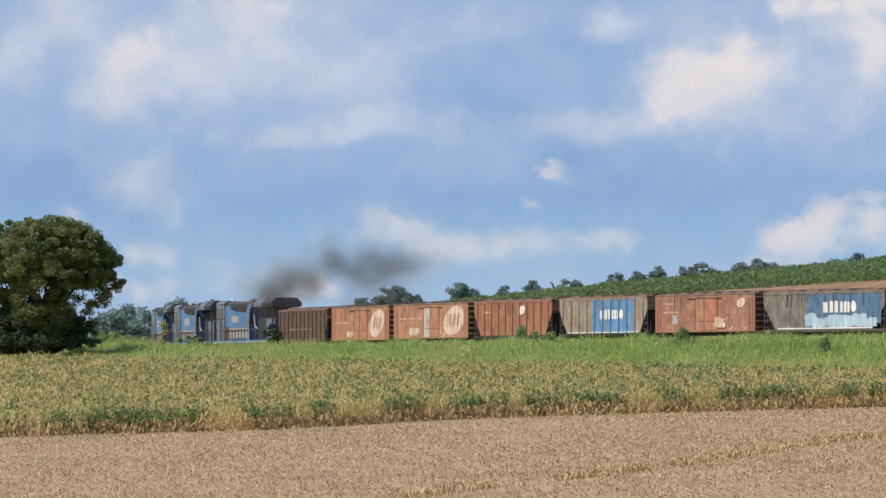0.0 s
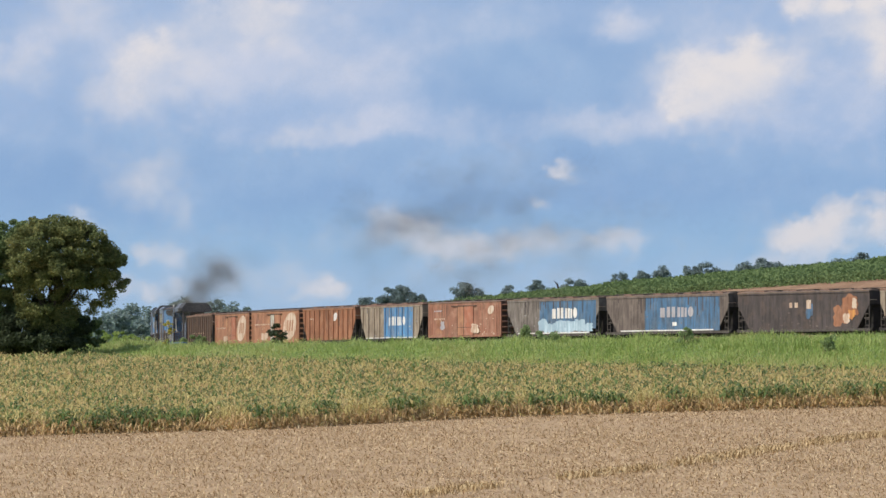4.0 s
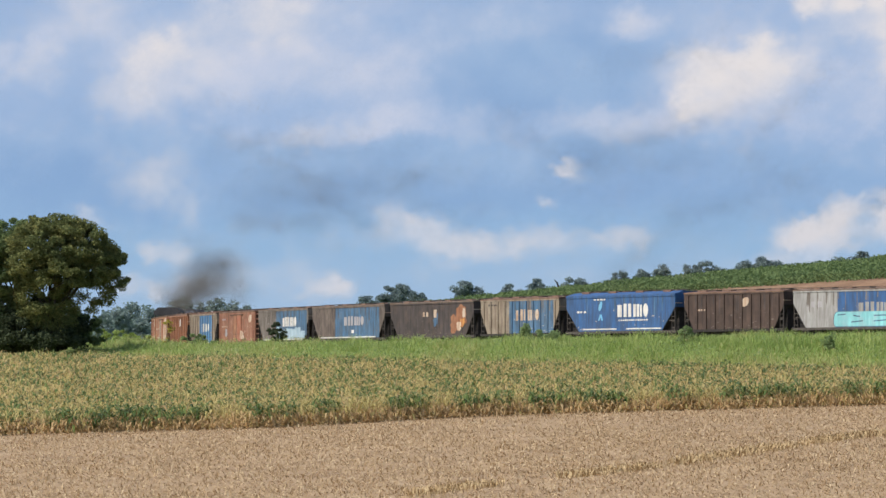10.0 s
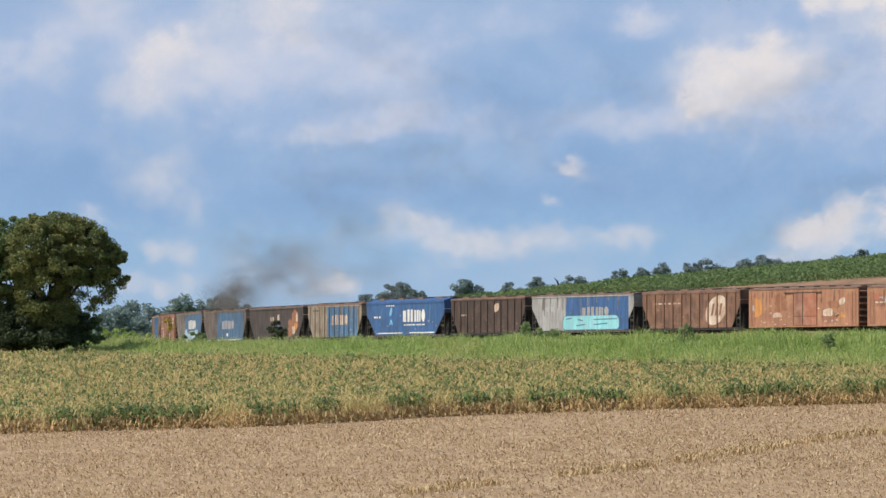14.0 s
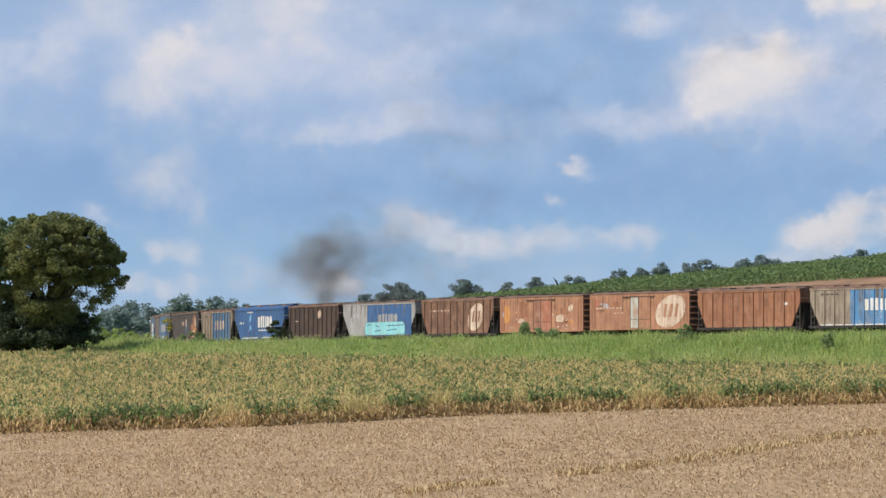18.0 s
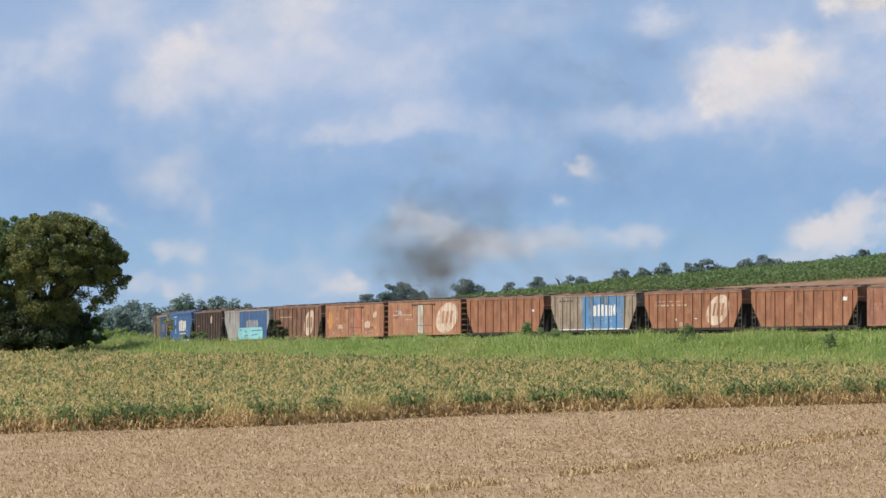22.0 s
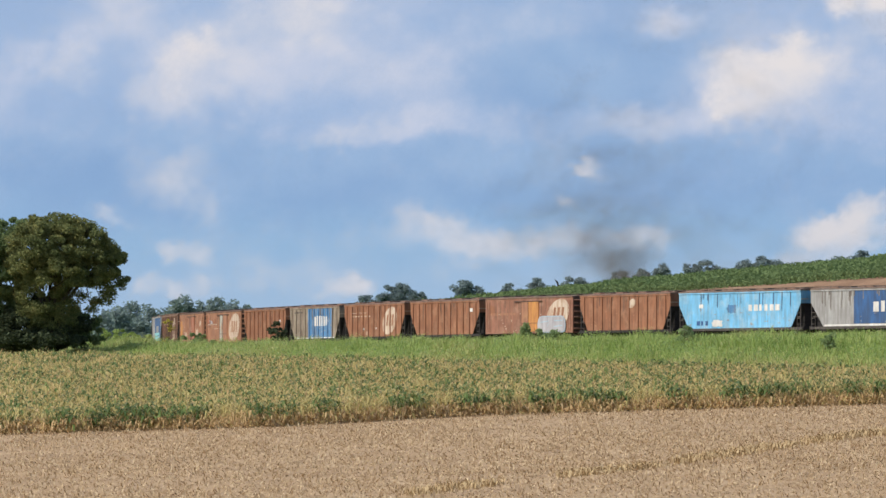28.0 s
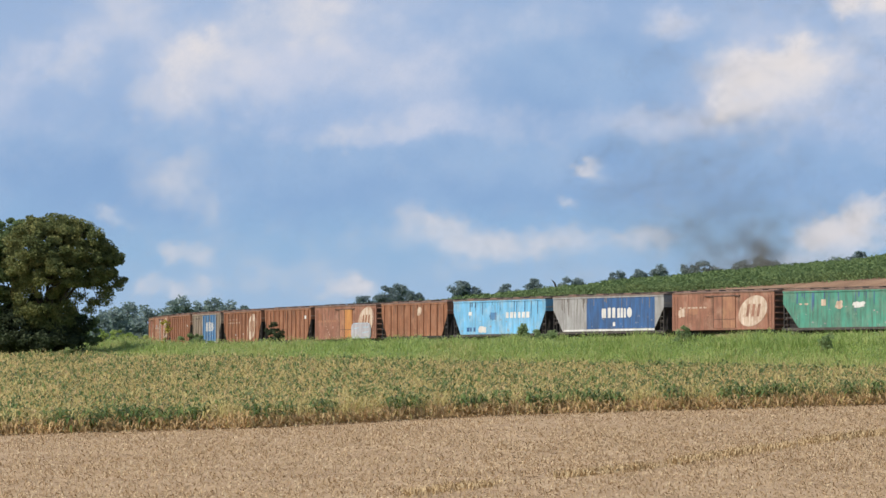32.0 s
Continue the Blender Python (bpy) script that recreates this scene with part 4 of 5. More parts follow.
    bars(t, span(t, 0.26), span(t, 0.38), 3.38, 4, 0.12)
    lettered(t, 0.1, 0.2, 2.35, 3, None, 0.16)
    oval_mark(t, span(t, 0.32), 2.9, 0.22, 0.4, P_SKY, P_BLUE, 0.012, 0)
    part("emblem", prism([(span(t, 0.30), 1.7), (span(t, 0.315), 2.2), (span(t, 0.33), 2.2), (span(t, 0.345), 1.7), (span(t, 0.332), 1.7), (span(t, 0.3225), 1.95), (span(t, 0.313), 1.7)], -HALF - 0.02, -HALF - 0.01), P_SKY, t)
    stripe(t, 0.16, 0.47, SILL + 0.12, 0.1)
    stripe(t, 0.56, 0.88, SILL + 0.12, 0.1)
    t = couple(12, hopper("hopper_wagon", n[11], P_COCOA, "dark brown ribbed hopper wagon with a faint round mark", 11, 1.25))
    oval_mark(t, span(t, 0.62), 2.95, 0.45, 0.38, P_CREAM, P_COCOA, 0.014, 0)
    lettered(t, 0.14, 0.24, 2.3, 3, P_CREAM)
    t = couple(13, hopper("hopper_wagon", n[12], P_PALE, "pale grey hopper wagon with a blue panel and cyan spray paint", 0, 1.5))
    panel(t, 0.34, 0.95, P_BLUE)
    mark(t, 0.5, 0.76, 2.0, 2.75, P_PALE, 0.025)
    tag_patch(t, 0.315, 0.86, 0.86, 2.0, P_CYAN, P_GRIMYBLUE, ((0.05, 0.16, 0.75, 0.05), (0.24, 0.40, 0.25, 0.08), (0.27, 0.36, 0.7, -0.1), (0.55, 0.97, 0.68, 0.03), (0.55, 0.8, 0.3, 0.1)), 0.03, "pale cyan sprayed block with dark outlines")
    lettered(t, 0.14, 0.24, 2.4, 2, P_SLATE, 0.45)
    t = couple(14, hopper("hopper_wagon", n[13], P_UMBER, "dark umber ribbed hopper wagon with a cream oval", 11, 1.15))
    oval_mark(t, span(t, 0.76), 2.2, 1.25, 1.2, None, P_UMBER, 0.014)
    lettered(t, 0.12, 0.42, 2.75, 6, P_CREAM)
    t = couple(15, boxcar("box_wagon", n[14], P_ORANGE, "orange-red box wagon with a red sliding door", P_RED, P_REDBROWN, 0.5))
    blob_patch(t, span(t, 0.04), span(t, 0.12), 1.4, 3.2, P_AMBER, 29)
    blob_patch(t, span(t, 0.68), span(t, 0.78), 1.5, 2.2, P_CREAM, 31)
    oval_mark(t, span(t, 0.86), 2.7, 0.35, 0.3, P_CREAM, P_ORANGE, 0.012, 0)
    blob_patch(t, span(t, 0.22), span(t, 0.36), 1.9, 3.4, P_BROWN, 33, 0.008, name="worn_patch")
    blob_patch(t, span(t, 0.02), span(t, 0.1), 2.0, 2.5, P_SLATE, 34, 0.012, name="worn_patch")
    blob_patch(t, span(t, 0.66), span(t, 0.84), 0.9, 1.9, P_REDBROWN, 35, 0.004, name="worn_patch")
    worn(t, 61, P_AMBER, P_REDBROWN, P_CREAM, P_BROWN)
    t = couple(16, boxcar("box_wagon", n[15], P_ORANGE, "orange-brown box wagon with a pale door leaf and large cream oval", P_ORANGE, P_PALEDOOR, 0.5))
    oval_mark(t, span(t, 0.82), 2.2, 1.9, 1.35, None, P_ORANGE, 0.014)
    lettered(t, 0.06, 0.34, 2.5, 8, P_CREAM)
    worn(t, 62, P_BROWN, P_SLATE, P_REDBROWN)
    lettered(t, 0.24, 0.36, 2.1, 3, P_CREAM, 0.07)
    blob_patch(t, span(t, 0.03), span(t, 0.1), 2.7, 3.3, P_RED, 36, 0.012, name="worn_patch")
    t = couple(17, hopper("hopper_wagon", n[16], P_BROWN, "rust-brown ribbed hopper wagon", 10, 1.1))
    lettered(t, 0.84, 0.9, 2.5, 1, P_WHITE, 0.2)
    t = couple(18, hopper("hopper_wagon", n[17], P_BEIGE, "beige ribbed hopper wagon with a bright blue panel", 11, 1.15))
    panel(t, 0.37, 0.85, P_BLUE2)
    mark(t, 0.5, 0.78, 1.95, 2.9)
    lettered(t, 0.1, 0.28, 3.2, 4, P_SOOT)
    stripe(t, 0.1, 0.9, SILL + 0.01, 0.08)
    t = couple(19, hopper("hopper_wagon", n[18], P_BROWN, "rust-brown ribbed hopper wagon with a large cream oval", 11, 1.15))
    oval_mark(t, span(t, 0.76), 2.2, 1.35, 1.25, None, P_BROWN, 0.014)
    lettered(t, 0.12, 0.45, 2.6, 6, P_CREAM)
    lettered(t, 0.12, 0.45, 2.95, 5, P_CREAM, 0.05)
    blob_patch(t, span(t, 0.32), span(t, 0.34), 1.4, 1.6, P_WHITE, 71)
    blob_patch(t, span(t, 0.52), span(t, 0.55), 1.5, 1.6, P_WHITE, 72)
    blob_patch(t, span(t, 0.36), span(t, 0.41), 0.9, 1.3, P_CREAM, 73)
    t = couple(20, hopper("hopper_wagon", n[19], P_BROWN, "rust-brown ribbed hopper wagon with a small white mark", 11, 1.25))
    lettered(t, 0.86, 0.93, 2.75, 1, P_WHITE, 0.3)
    t = couple(21, boxcar("box_wagon", n[20], P_REDBROWN, "red-brown box wagon with an amber door and grey sprayed shape", P_AMBER, P_ORANGE, 0.5))
    oval_mark(t, span(t, 0.84), 2.3, 1.6, 1.3, P_CREAM, P_BROWN, 0.014)
    tag_patch(t, 0.62, 0.93, 0.82, 2.1, P_SLATE, P_ICE, ((0.1, 0.4, 0.6, 0.1), (0.35, 0.4, 0.3, 0.3), (0.6, 0.9, 0.7, 0.0), (0.6, 0.9, 0.3, 0.1)), 0.11, "grey sprayed block with a white outline")
    lettered(t, 0.05, 0.36, 2.3, 8, P_ORANGE, 0.2)
    worn(t, 66, P_BROWN, P_ORANGE)
    t = couple(22, hopper("hopper_wagon", n[21], P_BROWN, "rust-brown ribbed hopper wagon with a cream round mark", 10, 1.1))
    oval_mark(t, span(t, 0.58), 3.0, 0.45, 0.38, P_CREAM, P_BROWN, 0.014, 0)
    t = couple(23, hopper("hopper_wagon", n[22], P_SKY, "light blue hopper wagon with worn white lettering", 0, 1.25))
    blob_patch(t, span(t, 0.40), span(t, 0.48), 1.95, 2.75, P_BLUE2, 41)
    lettered(t, 0.17, 0.22, 2.45, 1, P_WHITE, 0.3)
    lettered(t, 0.58, 0.84, 2.15, 6, P_WHITE, 0.5)
    lettered(t, 0.15, 0.26, 1.05, 3, P_BLUE, 0.35)
    blob_patch(t, span(t, 0.27), span(t, 0.37), 0.9, 1.5, P_WHITE, 43)
    t = couple(24, hopper("hopper_wagon", n[23], P_PALE, "streaked grey hopper wagon with a deep blue panel", 0, 1.5))
    panel(t, 0.31, 0.92, P_BLUE, 1.0)
    mark(t, 0.45, 0.72, 1.9, 2.75, None, 0.025)
    stripe(t, 0.1, 0.92, SILL + 0.02, 0.14)
    lettered(t, 0.55, 0.58, 1.2, 1, P_WHITE, 0.35)
    t = couple(25, boxcar("box_wagon", n[24], P_REDBROWN, "red-brown box wagon with a cream oval mark", P_ORANGE, P_REDBROWN, 0.5))
    oval_mark(t, span(t, 0.80), 2.2, 1.65, 1.25, None, P_REDBROWN, 0.014)
    lettered(t, 0.07, 0.35, 2.5, 7, P_CREAM)
    worn(t, 67, P_BROWN, P_ORANGE, P_CREAM)
    t = couple(26, hopper("hopper_wagon", n[25], P_GREEN, "green hopper wagon with worn pale markings", 0, 1.9))
    lettered(t, 0.28, 0.33, 2.5, 1, P_CREAM, 0.5)
    blob_patch(t, span(t, 0.38), span(t, 0.44), 2.2, 2.9, P_CREAM, 53)
    blob_patch(t, span(t, 0.5), span(t, 0.6), 2.3, 2.8, P_WHITE, 59)
    lettered(t, 0.12, 0.2, 2.6, 2, P_CREAM)


build_wagons()


def locomotive(panel_paint):
    """A six-axle hood locomotive: cab leading, a wide radiator canopy over an open walkway at the other end."""
    L = 21.4
    thing = tagged(new("locomotive"), "faded blue and grey hood diesel locomotive with black stains", "locomotive", "locomotives of the train")
    h = L / 2 - 0.3
    d = 1.12            # top of the deck
    part("deck", boxes((-h, h, -1.46, 1.46, d - 0.26, d)), P_LOCO, thing)
    part("deck_edge", boxes((-h, h, -1.50, -1.462, d - 0.26, d - 0.16)), P_PALE, thing, "white walkway edge stripe")
    part("long_hood", soft_box(-6.7, 2.2, -1.30, 1.30, d, 4.72, 0.12), P_LOCO, thing)
    part("hood_roof", prism([(-1.28, 4.68), (-0.9, 4.90), (0.9, 4.90), (1.28, 4.68)], -6.7, 3.2, "x"), P_SOOT, thing)
    # near-black core: gives the shade of the open recess beneath the canopy
    part("hood_core", soft_box(2.2, h - 1.6, -0.55, 0.95, d, 4.2, 0.05), P_CANOPY, thing)
    part("roof_seam", boxes((-6.6, 3.0, -1.34, -1.29, 4.60, 4.70)), P_CANOPY, thing)
    # the end canopy: a chamfered roof on diagonal frames over the open walkway
    part("end_canopy", prism([(-1.52, 4.28), (-1.52, 4.62), (-1.05, 5.12), (1.05, 5.12), (1.52, 4.62), (1.52, 4.28), (1.15, 4.18), (-1.15, 4.18)], 3.4, h - 0.25, "x"), P_CANOPY, thing, "sooty overhanging end roof with chamfered corners")
    part("canopy_beam", prism([(-1.53, 4.30), (-1.56, 4.60), (-1.07, 5.14), (-1.04, 5.05), (-1.5, 4.55)], 4.2, 6.8, "x"), P_LOCOGREY, thing, "grey stained canopy beam")
    for i in range(3):
        part("radiator_grille", boxes((7.2 + i * 0.9, 7.95 + i * 0.9, -1.55, -1.525, 4.34, 4.56)), BLACK, thing)
    part("end_frame", prism([(3.3, 5.02), (4.0, 5.02), (2.5, 4.1), (2.2, 2.7), (2.3, d), (1.5, d), (1.5, 2.8), (1.7, 3.9)], -1.46, -1.31), P_LOCOGREY, thing, "pale diagonal canopy frame")
    part("frame_edge", boxes((2.32, 2.44, -1.46, -1.30, d, 3.9)), P_CANOPY, thing)
    part("end_post", boxes((h - 0.55, h - 0.40, -1.40, -1.25, d, 4.3)), P_SOOT, thing)
    part("drain_pipe", prism([(3.6, 3.6), (3.72, 3.6), (4.1, 2.5), (4.9, 2.25), (4.9, 2.13), (4.0, 2.38)], -1.40, -1.32), P_PALE, thing)
    part("end_locker", soft_box(7.0, h - 0.5, -1.1, 0.2, d, 3.1, 0.05), P_LOCOGREY, thing)
    part("end_rail", boxes((h - 0.16, h - 0.11, -1.35, 1.35, 2.15, 2.2), (h - 0.16, h - 0.11, -1.35, -1.30, d, 2.15), (h - 0.16, h - 0.11, 1.30, 1.35, d, 2.15)), P_LOCOGREY, thing)
    # markings of the hood side
    part("side_panel", boxes((-6.6, -5.3, -1.33, -1.302, d + 0.1, 2.5)), panel_paint, thing, "brown stained engine door")
    part("pale_band", prism([(-5.2, d + 0.25), (-5.2, 2.35), (-0.4, 2.4), (0.7, 2.8), (1.2, 3.6), (1.45, 3.6), (1.0, 2.5), (0.2, 1.9), (-0.2, d + 0.25)], -1.322, -1.302), P_LOCOGREY, thing, "pale grey band sweeping up the hood side")
    part("air_intake", prism([(-4.6, 4.25), (-4.2, 4.5), (0.8, 4.5), (0.8, 3.85), (-0.3, 3.95), (-3.2, 4.05)], -1.38, -1.302), BLACK, thing)
    part("soot_stain", prism([(-4.9, 4.55), (1.3, 4.55), (1.1, 4.25), (0.2, 4.35), (-1.5, 4.2), (-3.2, 4.38), (-4.7, 4.2)], -1.326, -1.303), P_CANOPY, thing)
    part("name_plate", boxes((-4.3, -2.0, -1.33, -1.306, 2.85, 3.55)), P_PALE, thing, "small white plate")
    for i in range(8):
        part("hood_door", shared(("hood_door",), lambda: soft_box(-0.36, 0.36, -0.018, 0, 1.35, 2.30, 0.005), P_PALE), None, thing).location = (-4.75 + i * 0.78, -1.324, 0)
    # cab and nose
    part("cab", soft_box(-9.5, -6.72, -1.44, 1.44, d, 4.78, 0.10), P_LOCOGREY, thing)
    part("cab_roof", prism([(-1.50, 4.74), (-1.1, 5.02), (1.1, 5.02), (1.50, 4.74)], -9.6, -6.6, "x"), P_LOCOGREY, thing)
    for x in (-9.15, -7.95):
        part("window", boxes((x, x + 0.95, -1.465, -1.442, 3.3, 4.2)), GLASS, thing)
        part("window_frame", boxes((x - 0.06, x + 1.01, -1.47, -1.444, 3.22, 3.298), (x - 0.06, x + 1.01, -1.47, -1.444, 4.202, 4.28)), P_SOOT, thing)
    part("cab_door", soft_box(-8.2, -7.4, -1.462, -1.442, d + 0.05, 3.15, 0.006), P_DARK, thing, "brown stained cab door")
    part("short_hood", soft_box(-h + 0.1, -9.5, -1.05, 1.05, d, 3.2, 0.1), P_LOCO, thing)
    part("exhaust_stack", soft_box(-1.2, 0.2, -0.35, 0.35, 4.8, 5.12, 0.03), BLACK, thing)
    part("horn", boxes((-8.6, -8.0, -0.1, 0.1, 5.03, 5.22)), P_WHITE, thing)
    part("fuel_tank", soft_box(-3.0, 3.0, -1.3, 1.3, 0.3, d - 0.28, 0.1), P_LOCOGREY, thing)
    for sgn in (-1, 1):
        part("pilot", boxes((sgn * h - 0.06, sgn * h + 0.06, -1.35, 1.35, 0.25, d - 0.27)), P_LOCO, thing)
        part("step_well", boxes((sgn * (h - 0.6) - 0.35, sgn * (h - 0.6) + 0.35, -1.46, -1.2, 0.3, d - 0.27)), BLACK, thing)
        b = add_bogie(thing, sgn * 6.4)
        placed(part("wheel", shared(("wheel",), wheel_mesh, WHEEL), None, b), pose(1.9 * sgn, -0.53, 0.43))
        placed(part("wheel", shared(("wheel",), wheel_mesh, WHEEL), None, b), pose(1.9 * sgn, 0.53, 0.43, 0, 0, 180))
    for i in range(20):
        x = -h + 0.15 + (2 * h - 0.3) * i / 19
        part("stanchion", shared(("stanchion",), lambda: boxes((-0.03, 0.03, -0.03, 0.03, 1.12, 2.15)), P_SOOT), None, thing).location = (x, -1.44, 0)
    part("handrail", boxes((-h, h, -1.47, -1.41, 2.12, 2.18)), P_SOOT, thing)
    add_couplers(thing, L / 2 + 0.05)
    return thing


for i, p in enumerate((P_DARK, P_LOCOGREY, P_DARK)):
    TRAIN.append((locomotive(p), GAPS[0] - 0.3 - 21.7 * (2.5 - i)))

# ---- fields and plants ----
RNG = np.random.default_rng(7)


def ribbons(p, az, length, rise, droop, width, twist=0.0):
    """Leaf strips: five points each, bent up and over, from the roots p."""
    n = len(p)
    dx, dy = np.cos(az), np.sin(az)
    side = np.stack([-dy, dx, np.full(n, twist) * 1.0], -1) * (width[:, None] / 2)
    mid = p + np.stack([dx * length * 0.5, dy * length * 0.5, rise], -1)
    tip = p + np.stack([dx * length, dy * length, rise - droop], -1)
    co = np.stack([p - side * 0.5, p + side * 0.5, mid - side, mid + side, tip], 1).reshape(-1, 3)
    b = (np.arange(n) * 5)[:, None]
    faces = np.concatenate([b + 0, b + 1, b + 3, b + 2, b + 2, b + 3, b + 4], 1)
    return co, faces.ravel(), np.tile([4, 3], n)


def ribbon_mesh(name, p, az, length, rise, droop, width, mats, index=None, twist=0.0):
    co, f, s = ribbons(p, az, length, rise, droop, width, twist)
    idx = None if index is None else np.repeat(index, 2)
    return mesh_from(name, co, f, s, mats, idx)


def leaf_quads(p, size, tilt_up=0.5):
    """Small folded leaves at the points p, turned at random."""
    n = len(p)
    a = RNG.normal(size=(n, 3))
    a[:, 2] *= 1 - tilt_up * 0.5
    a /= np.linalg.norm(a, axis=1)[:, None]
    b = np.cross(a, RNG.normal(size=(n, 3)))
    b /= np.linalg.norm(b, axis=1)[:, None] + 1e-9
    s = (size * RNG.uniform(0.6, 1.3, n))[:, None]
    c = np.cross(a, b) * 0.25 * s
    co = np.stack([p - a * s, p - b * s * 0.55 + c, p + a * s, p + b * s * 0.55 + c], 1).reshape(-1, 3)
    i = (np.arange(n) * 4)[:, None]
    return co, np.concatenate([i, i + 1, i + 2, i, i + 2, i + 3], 1).reshape(-1, 3)


def in_view(x, y, margin=1.12):
    return np.abs(x) < 0.0881 * y * margin + 1.0


def build_corn():
    # rows run along the cut edge
    row = np.arange(0, 205, 0.85)
    step = 0.27
    along = np.arange(-62, 50, step)
    r, a = np.meshgrid(row, along, indexing="ij")
    jit = RNG.normal(0, 0.07, r.shape + (2,))
    x = a + jit[..., 0]
    y = corn_edge(x) + r + jit[..., 1] + 0.35 * np.sin(a * 0.21) + 0.5 * (grain(a * 0.5, r * 0 + 3, 5) - 0.5)
    # further rows are seen only by their tops: thin them out
    keep = (in_view(x, y) | (in_view(x, y, 2.2) & (RNG.random(r.shape) < 0.14))) & (y < BACK_A + BACK_B * x + 3 * (grain(x * 0.2, y * 0.1, 8) - 0.5)) & (RNG.random(r.shape) < np.where(r < 14, 0.92, np.where(r < 70, 0.52, 0.44)))
    x, y, depth = x[keep], y[keep], r[keep]
    d, _ = off_line(x, y)
    ok = d > 13
    x, y, depth = x[ok], y[ok], depth[ok]
    z = ground_z(x, y)
    n = len(x)
    # greener clumps, closest along the cut edge, with fading plants behind it
    line = np.round(depth / 0.85)
    wet = 0.55 * grain(x * 0.5, line * 7.31, 4) + 0.45 * grain(x * 1.5, line * 3.71, 21)
    plant = 0.62 * wet + 0.38 * RNG.random(n)
    lush = 0.95 * smooth(0.55, 0.60, plant)
    edge = 0.68 * grain(x * 1.7, depth * 0.2, 6) + 0.32 * grain(x * 0.4, depth * 0.1, 14) + 0.12 * smooth(-6, -18, x)
    lush = np.where(depth < 3.4, 0.98 * smooth(0.39, 0.46, edge), np.where(depth < 8, lush * 0.5, lush))
    lush = np.maximum(lush, 0.8 * smooth(0.36, 0.46, wet) * (y > BACK_A + BACK_B * x - 7) * (y < BACK_A + BACK_B * x - 3.5))
    h = 1.36 * (0.80 + 0.28 * RNG.random(n)) * (0.92 + 0.16 * grain(x * 0.12, y * 0.12, 2)) * (1 + 0.08 * lush)
    h *= np.where(RNG.random(n) < 0.05, 1.2, 1.0)
    P, AZ, LN, RS, DR, WD, IX = [], [], [], [], [], [], []
    # stalks
    P.append(np.stack([x, y, z], -1)); AZ.append(RNG.uniform(0, 6.28, n)); LN.append(np.full(n, 0.12)); RS.append(h * 0.55); DR.append(-h * 0.42); WD.append(np.full(n, 0.035)); IX.append(np.where(RNG.random(n) < 0.6, 1, 2))
    for k in range(9):
        u = (k + 0.5) / 9
        use = (depth < 9) | (u > 0.5)
        m = np.count_nonzero(use)
        hh = h[use] * (0.12 + 0.80 * u + RNG.normal(0, 0.03, m))
        P.append(np.stack([x[use], y[use], z[use] + hh], -1))
        AZ.append(RNG.uniform(0, 6.28, m))
        LN.append(RNG.uniform(0.35, 0.85, m))
        RS.append(RNG.uniform(0.03, 0.22, m) * (1 if u > 0.45 else 0.5))
        DR.append(RNG.uniform(0.1, 0.55, m) * (1.0 if u > 0.45 else 1.5))
        WD.append(RNG.uniform(0.06, 0.11, m) * (1 + 0.6 * (lush[use] > 0.5)))
        green = RNG.random(m) < lush[use] * (0.06 + 0.9 * smooth(np.where(x[use] < -12, 0.2, 0.36), np.where(x[use] < -12, 0.4, 0.54), np.full(m, u)))
        olive = RNG.random(m) < 0.15 + 0.76 * smooth(0.35, 0.6, np.full(m, u))
        IX.append(np.where(green, 0, np.where(olive, 2, 1)))
    for k in range(13):      # drooping and fallen dead leaves along the cut edge
        use = depth < (2.6 if k < 3 else 1.4)
        m = np.count_nonzero(use)
        low = RNG.uniform(0.15, 0.55, m) if k < 3 else RNG.uniform(0.03, 0.45, m) if k < 7 else RNG.uniform(0.0, 0.12, m)
        out = 0.0 if k < 3 else RNG.uniform(0, 0.5, m) if k < 7 else RNG.uniform(-0.5, 0.9, m)
        P.append(np.stack([x[use] + RNG.normal(0, 0.12 if k < 3 else 0.3, m), y[use] - out, z[use] + h[use] * low], -1))
        AZ.append(RNG.uniform(0, 6.28, m) if k >= 7 else -1.75 + RNG.normal(0, 0.8, m)); LN.append(RNG.uniform(0.25, 0.7, m)); RS.append(RNG.uniform(0.0, 0.25, m)); DR.append(np.minimum(RNG.uniform(0.0, 0.45, m), h[use] * low + 0.05)); WD.append(RNG.uniform(0.05, 0.11, m)); IX.append(np.where(RNG.random(m) < 0.85, 1, 2))
    for k in range(2):      # tassels
        use = RNG.random(n) < 0.12 * (1 - lush) + 0.03
        m = np.count_nonzero(use)
        P.append(np.stack([x[use], y[use], z[use] + h[use] * 0.95], -1)); AZ.append(RNG.uniform(0, 6.28, m)); LN.append(RNG.uniform(0.06, 0.2, m)); RS.append(RNG.uniform(0.1, 0.24, m)); DR.append(RNG.uniform(-0.14, 0.02, m)); WD.append(np.full(m, 0.04)); IX.append(np.full(m, 1))
    cat = np.concatenate
    me = ribbon_mesh("corn_field", cat(P), cat(AZ), cat(LN), cat(RS), cat(DR), cat(WD), (LEAF_GREEN, LEAF_DRY, LEAF_OLIVE), cat(IX))
    tagged(new("corn_field", me), "ripening corn, green on top with dry yellow lower leaves", "corn", kind="stuff")


build_corn()


